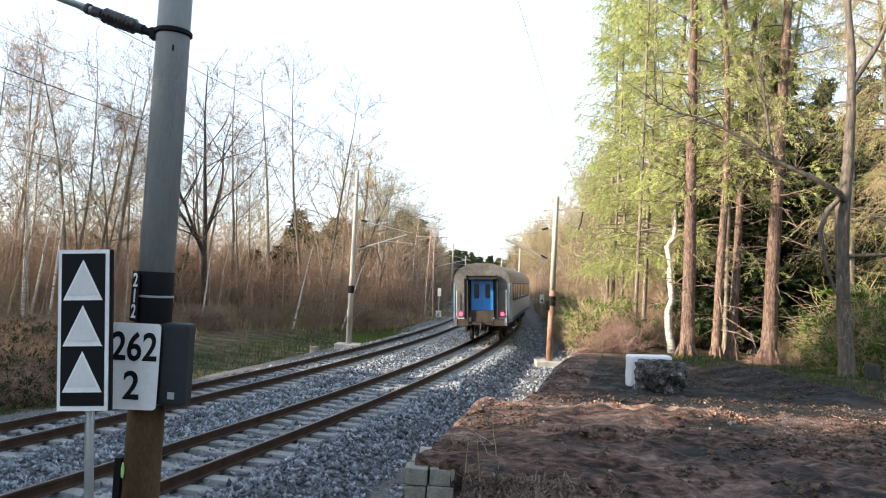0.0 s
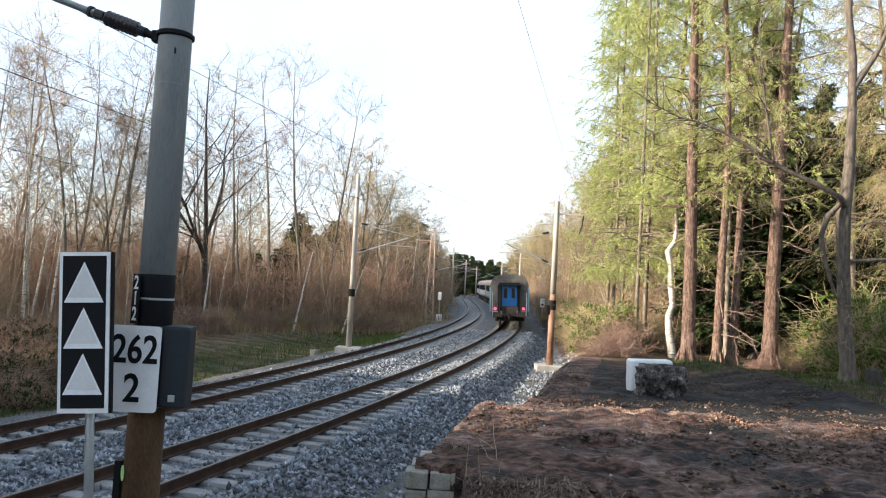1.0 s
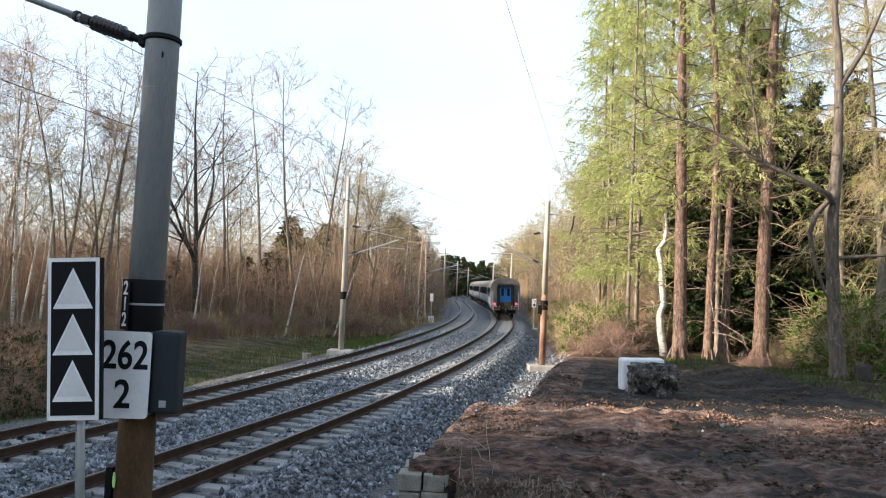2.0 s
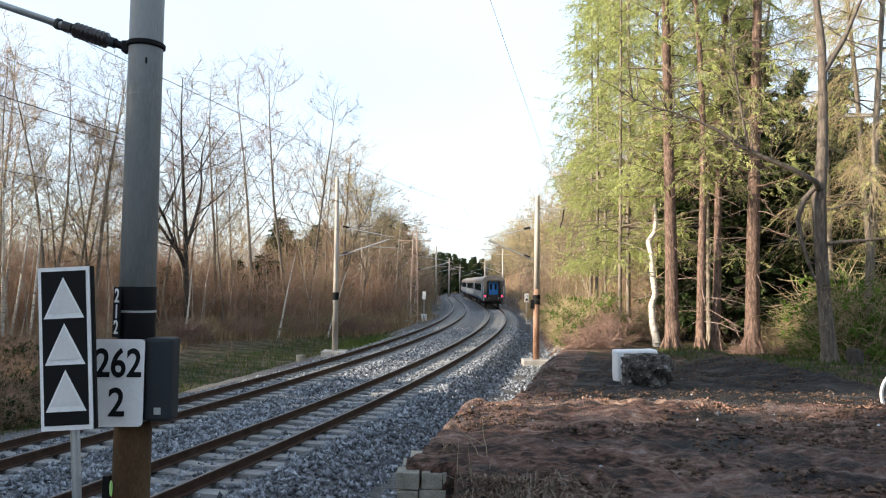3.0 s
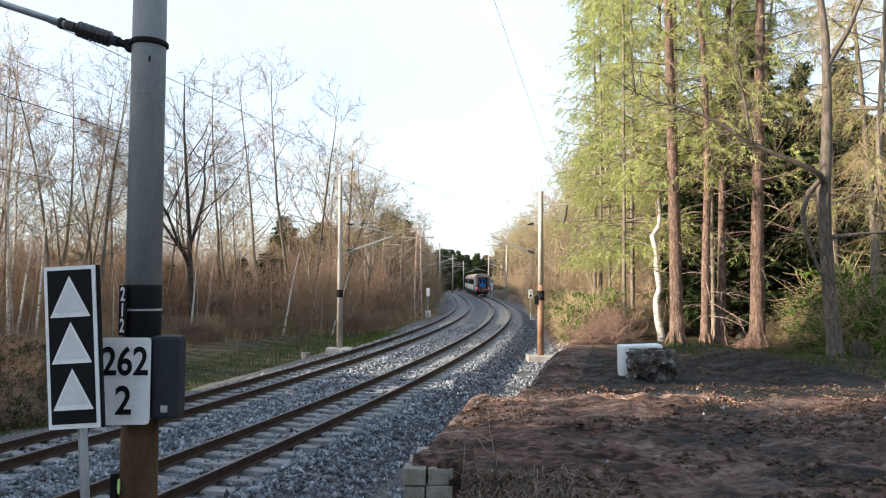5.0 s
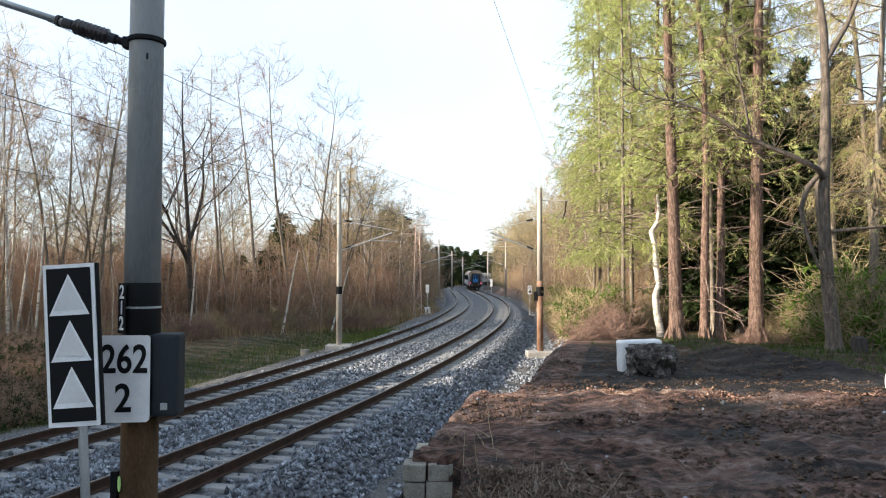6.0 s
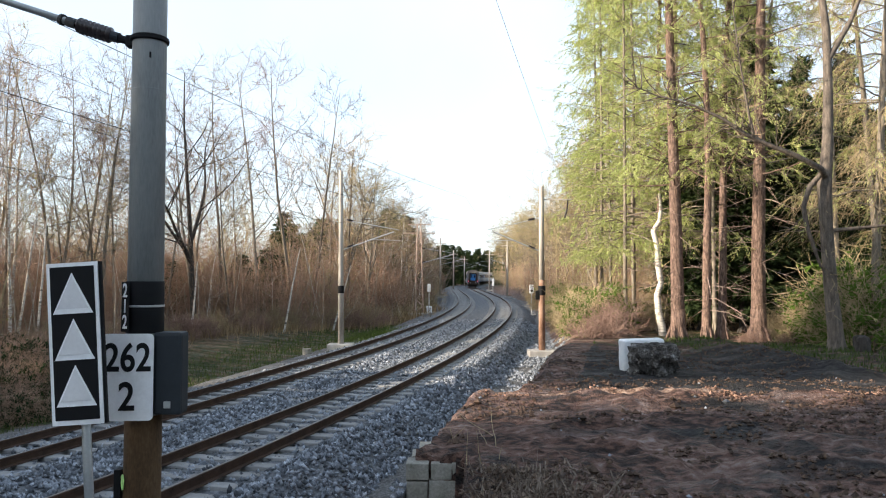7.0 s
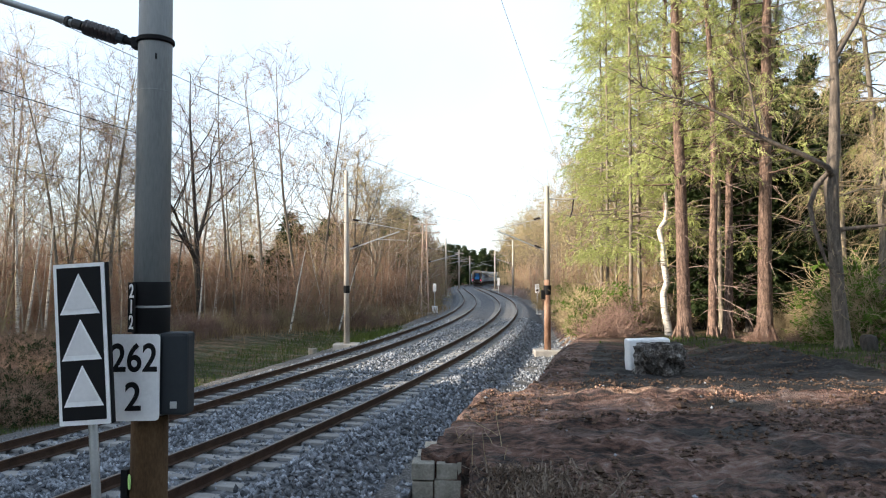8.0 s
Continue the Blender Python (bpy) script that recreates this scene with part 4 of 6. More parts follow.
        b.tube([(0, y, 1.03), (0, y + e * 0.45, 1.0), (0, y + e * 0.5, 0.75), (0, y + e * 0.38, 0.62)], 0.045, 8)
        part("coupling_hook", b, T["under"], t)
    b = Build()
    b.box(-1.2, -HALF + 0.1, 0.82, 1.2, HALF - 0.1, 0.98, 0.02)
    b.box(-1.1, -4.5, 0.35, 1.1, -1.5, 0.82, 0.03)
    b.box(-1.1, 0.8, 0.4, 1.1, 3.8, 0.82, 0.03)
    part("underframe", b, T["under"], t, "dark underframe with equipment boxes")
    for by in (-8.6, 8.6):
        b = Build()
        for sx in (-1, 1):
            b.box(sx * 1.0 - 0.07, by - 1.75, 0.45, sx * 1.0 + 0.07, by + 1.75, 0.72, 0.03)
        b.box(-1.0, by - 0.2, 0.42, 1.0, by + 0.2, 0.7, 0.02)
        g = part("bogie", b, T["under"], t, "dark steel bogie")
        for wy in (by - 1.25, by + 1.25):
            for sx in (-1, 1):
                b = Build()
                bm = bmesh.new()
                bmesh.ops.create_cone(bm, cap_ends=True, segments=28, radius1=0.46, radius2=0.45, depth=0.13)
                b.take(bm, pose(sx * 0.755, wy, 0.463, 0, 90 * sx))
                part("wheel", b, T["under"], g)
    return t


def train_place(t):
    """Arc length of the train's tail."""
    return 37.0 + 16.7 * t + 0.235 * t * t


COACHES = []
first = build_coach()
COACHES.append(first)
for k in range(5):
    COACHES.append(copy_thing(first, Matrix()))
tagged(COACHES[0], "last railway coach, blue doors, lit red tail lamps, grey roof")


def coach_pose(k, t):
    mid = train_place(t) + HALF + 0.55 + k * 25.3
    p, q = Vector(on_line(mid - 8.6, 0, 0)), Vector(on_line(mid + 8.6, 0, 0))
    d = (q - p).normalized()
    roll = math.atan2(float(cant(mid)), 1.505)
    right = d.cross(Vector((0, 0, 1))).normalized()
    upv = right.cross(d)
    m = Matrix((right, d, upv)).transposed().to_4x4()
    return Matrix.Translation((p + q) / 2) @ m @ Matrix.Rotation(-roll, 4, "Y")


def motions():
    for k, c in enumerate(COACHES):
        walk(c, [(0.25 * i, coach_pose(k, 0.25 * i)) for i in range(33)])


# ---------------------------------------------------------------- trees
class Grow:
    """Branches of one tree as tapered tubes: thick wood, thin twigs, leaves."""
    def __init__(self, seed):
        self.r = random.Random(seed)
        self.wood, self.twigs, self.leaves = Build(), Build(), Build()

    def limb(self, p, d, length, r0, r1, n, wander, lift, sides, into):
        r = self.r
        pts, rad = [p.copy()], [r0]
        d = d.normalized()
        for k in range(n):
            d = d + Vector((r.gauss(0, wander), r.gauss(0, wander), r.gauss(0, wander) + lift))
            d.normalize()
            p = p + d * (length / n)
            pts.append(p.copy())
            rad.append(r0 + (r1 - r0) * (k + 1) / n)
        into.tube(pts, rad, sides, False)
        return pts, d

    def along(self, pts, u):
        k = min(len(pts) - 2, int(u * (len(pts) - 1)))
        f = u * (len(pts) - 1) - k
        return pts[k].lerp(pts[k + 1], f), (pts[k + 1] - pts[k]).normalized()

    def side(self, axis, angle):
        r = self.r
        a = axis.orthogonal().normalized()
        a.rotate(Matrix.Rotation(r.uniform(0, 2 * math.pi), 3, axis))
        return (axis * math.cos(angle) + a * math.sin(angle)).normalized()

    def leaf(self, p, size, d=None, slim=0.22):
        r = self.r
        d = d or Vector((r.gauss(0, 1), r.gauss(0, 1), r.gauss(0, 1)))
        d = (d + Vector((r.gauss(0, 0.5), r.gauss(0, 0.5), r.gauss(0, 0.5)))).normalized()
        s = d.orthogonal().normalized() if d.length > 0 else Vector((1, 0, 0))
        s.rotate(Matrix.Rotation(r.uniform(0, 6.3), 3, d))
        w = s * size * slim
        self.leaves.add([p - w, p + w, p + d * size], [(0, 1, 2)])


def bare_tree(seed, h, r0, spread=0.55, first=0.3, limbs=16, bud=0.0, lift=0.05, lean=0.04, fork=False, twigs=9):
    """Leafless broadleaf tree."""
    g = Grow(seed)
    r = g.r
    tops = []
    d0 = Vector((r.gauss(0, lean), r.gauss(0, lean), 1))
    pts, d = g.limb(Vector((0, 0, -0.15)), d0, h * 0.95, r0, r0 * 0.10, 10, 0.03, 0.035, 7, g.wood)
    stems = [pts]
    if fork:
        for k in range(3):
            p, a = g.along(pts, r.uniform(0.22, 0.4))
            q, _ = g.limb(p, g.side(a, radians(r.uniform(28, 42))), h * r.uniform(0.45, 0.6), r0 * 0.55, r0 * 0.08, 8, 0.09, 0.06, 6, g.wood)
            stems.append(q)
    for st in stems:
        for k in range(limbs if st is pts else limbs // 2):
            u = first + (0.97 - first) * (k + r.random()) / (limbs if st is pts else limbs // 2)
            p, a = g.along(st, min(u, 0.98))
            ln = h * (0.34 * (1 - u) + 0.10) * r.uniform(0.7, 1.2) * spread * 1.9
            b1, _ = g.limb(p, g.side(a, radians(r.uniform(30, 68))), ln, r0 * (0.26 * (1 - u) + 0.06), 0.010, 6, 0.17, lift * 0.8, 4, g.wood)
            for j in range(6):
                v = 0.2 + 0.78 * (j + r.random()) / 6
                p2, a2 = g.along(b1, min(v, 0.98))
                l2 = ln * (0.5 * (1 - v) + 0.18) * r.uniform(0.7, 1.2)
                b2, _ = g.limb(p2, g.side(a2, radians(r.uniform(30, 72))), l2, 0.014, 0.006, 4, 0.2, lift * 0.6, 3, g.twigs)
                for i in range(twigs):
                    p3, a3 = g.along(b2, r.uniform(0.15, 0.99))
                    b3, _ = g.limb(p3, g.side(a3, radians(r.uniform(25, 80))), r.uniform(0.3, 0.9) * (0.5 + h / 30), 0.0065, 0.003, 2, 0.22, lift * 0.5, 3, g.twigs)
                    if bud and r.random() < bud:
                        for _ in range(3):
                            g.leaf(b3[-1].lerp(b3[0], r.random()), r.uniform(0.05, 0.11))
    return g


def larch_tree(seed, h, r0, reach=3.2, first=0.22, droop=-0.03, n=52, needles=5, size=0.10, bare=0.0, dense=1.0, shoots=True, hang=0.6, slim=0.11, dead=26):
    """Conifer with uneven level limbs and hanging needle-clad side shoots."""
    g = Grow(seed)
    r = g.r
    pts, _ = g.limb(Vector((0, 0, -0.15)), Vector((r.gauss(0, 0.02), r.gauss(0, 0.02), 1)), h, r0, 0.03, 14, 0.016, 0.01, 12, g.wood)
    # flared, ribbed foot
    g.wood.lathe([(r0 * 1.5, -0.25), (r0 * 1.25, 0.08), (r0 * 1.08, 0.45), (r0 * 1.0, 1.0)], 10)
    for k in range(7):
        a = 0.9 * k + r.uniform(-0.2, 0.2)
        ca, sa = math.cos(a), math.sin(a)
        g.wood.tube([Vector((ca * r0 * 1.75, sa * r0 * 1.75, -0.15)), Vector((ca * r0 * 1.35, sa * r0 * 1.35, 0.12)), Vector((ca * r0 * 0.85, sa * r0 * 0.85, 0.5))], [r0 * 0.3, r0 * 0.33, r0 * 0.15], 6, False)
    # dead twigs low on the trunk
    for k in range(dead):
        p, a = g.along(pts, r.uniform(0.05, first + 0.12))
        q, _ = g.limb(p, g.side(a, radians(r.uniform(65, 110))), r.uniform(0.4, 2.0), r.uniform(0.008, 0.018), 0.004, 4, 0.16, -0.03, 3, g.twigs)
        for j in range(4):
            p2, a2 = g.along(q, r.uniform(0.3, 1))
            g.limb(p2, g.side(a2, radians(r.uniform(25, 70))), r.uniform(0.2, 0.7), 0.005, 0.002, 2, 0.15, -0.05, 3, g.twigs)
    for k in range(n):
        u = min(0.985, max(first, first + (0.985 - first) * (k + r.random()) / n + r.gauss(0, 0.01)))
        p, a = g.along(pts, u)
        ln = reach * (1.05 - u) ** 0.7 * r.uniform(0.45, 1.25)
        b1, _ = g.limb(p, g.side(a, radians(r.uniform(62, 98))), ln, 0.014 + 0.028 * (1 - u), 0.005, 7, 0.12, droop + 0.04 * u, 4, g.wood)
        sparse = r.random() < 0.15
        for j in range(int((6 if sparse else 16) * dense)):
            p2, a2 = g.along(b1, 0.12 + 0.86 * r.random())
            dd = g.side(a2, radians(r.uniform(35, 80)))
            dd.z = dd.z * 0.45 - hang * r.uniform(0.2, 1.3)
            l2 = r.uniform(0.3, 1.0) * (0.7 + hang * 0.9)
            b2, _ = g.limb(p2, dd, l2, 0.006, 0.002, 3, 0.12, -0.12, 3, g.twigs if shoots else Build())
            if r.random() < bare:
                continue
            for i in range(needles * 6):
                p3, a3 = g.along(b2, r.uniform(0.02, 1))
                p3 = p3 + Vector((r.gauss(0, 0.03), r.gauss(0, 0.03), r.gauss(0, 0.03)))
                g.leaf(p3, size * r.uniform(0.7, 1.4), a3 * 1.1, slim)
    return g


def thicket(seed, w, h, stems, bud=0.0, leafy=0.0):
    """A patch of young stems with fine spreading twigs."""
    g = Grow(seed)
    r = g.r
    for k in range(stems):
        x, y = r.uniform(-w, w), r.uniform(-w, w) * 0.7
        hh = h * r.choice((r.uniform(0.25, 0.6), r.uniform(0.5, 1.1)))
        lean = 0.32 if r.random() < 0.25 else 0.10
        b1, _ = g.limb(Vector((x, y, -0.2)), Vector((r.gauss(0, lean), r.gauss(0, lean), 1)), hh, 0.009 + 0.0042 * hh, 0.005, 6, 0.07, 0.03, 4, g.wood if k % 3 == 0 else g.twigs)
        for j in range(14):
            p, a = g.along(b1, r.uniform(0.12, 0.98))
            b2, _ = g.limb(p, g.side(a, radians(r.uniform(35, 85))), r.uniform(0.3, 1.25) * (0.35 + h / 9), 0.009, 0.005, 4, 0.2, 0.05, 3, g.twigs)
            for i in range(3):
                p3, a3 = g.along(b2, r.uniform(0.2, 0.95))
                g.limb(p3, g.side(a3, radians(r.uniform(25, 75))), r.uniform(0.25, 0.8), 0.006, 0.0035, 2, 0.2, 0.03, 3, g.twigs)
            if r.random() < max(bud, leafy):
                for i in range(7 if not leafy else 14):
                    g.leaf(b2[0].lerp(b2[-1], r.random()), r.uniform(0.05, 0.10) * (1.9 if leafy else 1))
    return g


def plant(name, g, bark, twig, leaf, label, category, group):
    mass = name in ("thicket", "shrub")
    t = thing(name, label, category, group, "stuff" if name == "thicket" else "")
    part("stem_growth" if mass else "trunk", g.wood, bark, t, smooth=True, kind="stuff" if mass else "")
    if g.twigs.v:
        part("fine_twig_growth", g.twigs, twig, t, kind="stuff")
    if g.leaves.v:
        part("foliage" if mass else "crown", g.leaves, leaf, t, kind="stuff")
    return t


def park(t):
    """First of a kind: taken away once its copies stand."""
    for o in (*t.children_recursive, t):
        bpy.data.objects.remove(o)


KINDS = {}


def kind(key, *a):
    KINDS[key] = plant(*a)


def stand(key, x, y, turn=0.0, size=1.0, label="", sink=0.0, lean=(0, 0), wide=1.0):
    t = copy_thing(KINDS[key], Matrix())
    t.matrix_basis = pose(x, y, hz(x, y) - sink, lean[0], lean[1], turn) @ Matrix.Diagonal((size * wide, size * wide, size, 1))
    if label:
        tagged(t, label)
    return t


def build_kinds():
    M["bramble_leaf"] = material("bramble_leaves", [(0.014, 0.03, 0.010), (0.032, 0.058, 0.017)], scale=2, fine=12, bump=0, vary=0.2, translucent=0.2)
    M["red_stem"] = material("red_stems", [(0.16, 0.10, 0.08), (0.33, 0.225, 0.18)], scale=2, fine=12, bump=0, vary=0.2)
    tree = "woodland trees"
    kind("birch_a", "birch_tree", bare_tree(1, 17, 0.105, 0.42, 0.38, 15, 0.0, 0.03, 0.05, twigs=7), M["bark_birch"], M["twig_grey"], M["bud"], "slender leafless birch with white bark", "tree", tree)
    kind("birch_b", "birch_tree", bare_tree(2, 16, 0.095, 0.42, 0.35, 15, 0.35, 0.02, 0.06, twigs=7), M["bark_birch"], M["twig"], M["bud"], "slender birch with white bark and fresh buds", "tree", tree)
    kind("alder_a", "alder_tree", bare_tree(3, 18, 0.135, 0.55, 0.32, 18, 0.0, 0.07, 0.03, twigs=9), M["bark"], M["twig_grey"], M["bud"], "tall leafless broadleaf tree with grey bark", "tree", tree)
    kind("alder_b", "alder_tree", bare_tree(4, 17, 0.12, 0.5, 0.28, 17, 0.12, 0.05, 0.05, twigs=8), M["bark"], M["twig_pale"], M["bud"], "tall broadleaf tree just coming into bud", "tree", tree)
    kind("oak", "oak_tree", bare_tree(5, 17, 0.22, 0.62, 0.25, 15, 0.0, 0.06, 0.03, True, 7), M["bark_dark"], M["twig_grey"], M["bud"], "spreading leafless oak with dark forked limbs", "tree", tree)
    kind("round", "oak_tree", bare_tree(6, 14, 0.16, 0.75, 0.25, 20, 0.06, 0.09, 0.03, True, 9), M["bark"], M["twig_pale"], M["bud"], "round-crowned broadleaf tree with fine bare twigs", "tree", tree)
    kind("alder_gold", "alder_tree", bare_tree(7, 16, 0.12, 0.62, 0.22, 20, 0.75, 0.05, 0.04, True, 9), M["bark"], M["twig_pale"], M["bud"], "broadleaf tree hazed with golden opening buds", "tree", tree)
    kind("sapling", "birch_tree", bare_tree(8, 9, 0.05, 0.40, 0.30, 12, 0.15, 0.05, 0.10, twigs=6), M["bark_birch"], M["twig"], M["bud"], "young pale-stemmed birch at the wood's edge", "tree", tree)
    kind("hazel", "shrub", thicket(27, 0.7, 4.6, 15, 0.25), M["bark"], M["twig_pale"], M["bud"], "clump of pale upright stems just in bud", "shrub", "undergrowth")
    kind("red_brush", "shrub", thicket(28, 1.1, 1.5, 20), M["bark"], M["red_stem"], M["bud"], "low bush of bare reddish stems", "shrub", "undergrowth")
    kind("larch_a", "larch_tree", larch_tree(11, 23, 0.235, 3.9, 0.22, -0.03, 58, 5, 0.12, 0.3), M["bark_red"], M["twig_grey"], M["larch"], "tall larch with reddish bark and fresh green needles", "tree", tree)
    kind("larch_b", "larch_tree", larch_tree(12, 21, 0.15, 3.2, 0.26, -0.05, 52, 5, 0.12, 0.35), M["bark_red"], M["twig_grey"], M["larch"], "slim larch with fresh pale green needles", "tree", tree)
    kind("larch_c", "larch_tree", larch_tree(13, 18, 0.085, 3.6, 0.19, -0.03, 54, 5, 0.12, 0.12), M["bark"], M["twig_grey"], M["larch"], "bushy larch, its green limbs reaching low", "tree", tree)
    kind("larch_bare", "larch_tree", larch_tree(15, 17, 0.13, 3.4, 0.22, -0.05, 56, 4, 0.10, 0.88, 2.4, True, 0.8), M["bark"], M["twig_pale"], M["larch"], "larch hung with bare straw-coloured twigs", "tree", tree)
    kind("young_spruce", "young_spruce", larch_tree(17, 19, 0.20, 2.9, 0.06, -0.05, 84, 2, 0.40, 0.0, 1.1, False, 0.3, 0.20, 0), M["bark_dark"], M["twig"], M["spruce"], "young dark green spruce among the undergrowth", "tree", tree)
    kind("spruce_deep", "spruce_tree", larch_tree(16, 19, 0.20, 2.9, 0.06, -0.05, 84, 2, 0.40, 0.0, 1.1, False, 0.3, 0.20, 0), M["bark_dark"], M["twig"], M["spruce"], "dark spruce deep in the wood", "tree", tree)
    kind("conifer", "conifer_tree", larch_tree(18, 19, 0.20, 2.9, 0.06, -0.05, 84, 2, 0.40, 0.0, 1.1, False, 0.3, 0.20, 0), M["bark_dark"], M["twig"], M["spruce"], "dark conifer closing the wood in the distance", "tree", tree)
    kind("spruce", "spruce_tree", larch_tree(14, 19, 0.18, 2.7, 0.12, -0.06, 66, 5, 0.17, 0.0, 1.0, True, 0.35, 0.16), M["bark_dark"], M["twig"], M["spruce"], "dark green spruce in the wood", "tree", tree)
    kind("thicket_brown", "thicket", thicket(21, 2.8, 7.8, 26, 0.0), M["stem_pale"], M["twig"], M["bud"], "dense leafless brown undergrowth at the wood's edge", "undergrowth", "undergrowth")
    kind("thicket_pale", "thicket", thicket(22, 2.8, 7.6, 26, 0.4), M["stem_pale"], M["twig_pale"], M["bud"], "dense pale undergrowth just in bud", "undergrowth", "undergrowth")
    kind("thicket_low", "thicket", thicket(23, 1.6, 2.0, 60, 0.0), M["bark"], M["twig_pale"], M["bud"], "low tangle of dry stems", "undergrowth", "undergrowth")
    kind("bramble", "shrub", thicket(26, 1.5, 1.3, 46, 0, 0.8), M["bark"], M["twig"], M["bramble_leaf"], "dark green bramble bush on the verge", "shrub", "undergrowth")
    kind("shrub", "shrub", thicket(24, 0.75, 2.0, 34, 0, 0.75), M["bark"], M["twig_pale"], M["shrub_leaf"], "young shrub with fresh green leaves", "shrub", "undergrowth")


build_kinds()


def build_right_wood():
    rng = random.Random(18)
    # trunks that stand at the edge of the path
    stand("larch_a", 8.25, 25.2, 10, 1.0, wide=1.0)
    stand("larch_b", 9.15, 25.0, 80, 1.0)
    stand("larch_b", 9.75, 25.2, 200, 1.0)
    stand("larch_a", 10.75, 24.6, 150, 1.05)
    stand("larch_c", 9.0, 33.5, 40, 1.0)
    stand("larch_b", 9.3, 30, 300, 1.0)
    stand("larch_c", 8.2, 38, 120, 1.05)
    stand("larch_c", 11.6, 29, 220, 1.0)
    stand("larch_bare", 14.2, 26, 260, 1.0)
    for x, y, key, turn in ((7.9, 29.5, "larch_c", 15), (7.6, 34.0, "larch_c", 130), (8.6, 36.5, "larch_c", 250), (10.2, 27.0, "larch_c", 310), (12.4, 27.8, "alder_b", 70), (9.4, 40, "larch_c", 190), (13.0, 30, "larch_bare", 10), (11.0, 34, "larch_a", 100)):
        stand(key, x, y, turn, 1.0)
    for x, y, turn in ((7.2, 28.2, 140),):
        stand("larch_c", x, y, turn, 0.95)
    for k in range(34):
        y = rng.uniform(36, 76)
        stand(rng.choice(("thicket_low", "thicket_low", "shrub")), float(np.interp(y, EDGE_Y, EDGE_X)) + rng.uniform(-1.2, 1.6), y, rng.uniform(0, 360), rng.uniform(0.6, 1.0))
    stand("larch_bare", 12.5, 20.9, 40, 1.0)
    stand("larch_bare", 13.6, 22.5, 200, 0.95)
    rng = random.Random(8)
    for k in range(34):
        y = rng.uniform(26, 62)
        x = rng.uniform(11.5, 34) + 0.12 * (y - 26)
        big = x < 0.42 * y
        stand(rng.choice(("larch_b", "larch_c", "alder_b") if big else ("spruce", "spruce", "alder_b", "larch_bare")), x, y, rng.uniform(0, 360), rng.uniform(0.75, 1.0) if big else rng.uniform(0.5, 0.72))
    for k in range(50):
        y = rng.uniform(29, 50)
        stand("spruce_deep", 0.29 * y + 2.5 + rng.uniform(0, 0.45) * y, y, rng.uniform(0, 360), rng.uniform(0.45, 0.8))
    for k in range(10):
        stand(rng.choice(("spruce", "larch_bare")), rng.uniform(17, 30), rng.uniform(14, 27), rng.uniform(0, 360), rng.uniform(0.5, 0.7))
    # lit bare wood along the line
    for k in range(120):
        y = 44 + 190 * rng.random() ** 1.15
        x = float(np.interp(y, EDGE_Y, EDGE_X)) + rng.uniform(1.0, 14)
        sz = rng.uniform(0.72, 1.02)
        stand(rng.choice(("alder_gold", "alder_b", "birch_b", "alder_gold", "round")), x, y, rng.uniform(0, 360), sz)
    for k in range(46):
        y = 36 + 150 * rng.random() ** 1.3
        x = float(np.interp(y, EDGE_Y, EDGE_X)) + rng.uniform(0.3, 8)
        stand(rng.choice(("thicket_pale", "thicket_brown")), x, y, rng.uniform(0, 360), rng.uniform(0.7, 1.2))
    for k in range(5):
        y = rng.uniform(25, 30)
        x = rng.uniform(9.5, 18)
        stand("thicket_low", x, y, rng.uniform(0, 360), rng.uniform(0.5, 0.95))
    for k in range(12):
        y = rng.uniform(27.2, 30)
        stand("hazel", (0.22 + 0.42 * rng.random()) * y + 1.2, y, rng.uniform(0, 360), rng.uniform(0.6, 1.1))
    for x, y, sz in ((5.35, 24.6, 0.75), (6.1, 25.4, 0.8), (5.9, 27.2, 0.9), (7.0, 29.0, 0.9), (7.2, 33.0, 1.0), (10.2, 23.6, 0.35), (11.4, 23.2, 0.4)):
        stand("red_brush", x, y, rng.uniform(0, 360), sz)
    for x, y, sz in ((13.6, 24.0, 0.16), (14.6, 25.5, 0.19), (12.9, 23.0, 0.13)):
        stand("young_spruce", x, y, rng.uniform(0, 360), sz, wide=1.8)
    for k in range(5):
        y = rng.uniform(29, 38)
        stand("thicket_brown", 0.33 * y + rng.uniform(0, 9), y, rng.uniform(0, 360), rng.uniform(0.4, 0.7))
    # dark young conifers close behind the first trunks, in place of deep shade
    for k in range(40):
        y = rng.uniform(27.5, 32.5)
        stand("spruce_deep", (0.335 + 0.32 * k / 40) * y, y, rng.uniform(0, 360), rng.uniform(0.30, 0.46), wide=1.35)
    for x, y, sz in ((5.6, 27.5, 0.9), (6.6, 28.5, 1.0), (5.0, 26.0, 0.7), (12.15, 21.3, 1.25), (12.8, 22.6, 1.4), (13.3, 22.0, 1.3), (11.9, 22.8, 1.0)):
        stand("shrub", x, y, rng.uniform(0, 360), sz)


def left_edge(y):
    return np.interp(y, (-80, 0, 30, 42, 58, 75, 100, 150, 220, 320), (-52, -28, -20.5, -16.2, -7.0, -3.4, -1.8, -2.5, 0, 12))


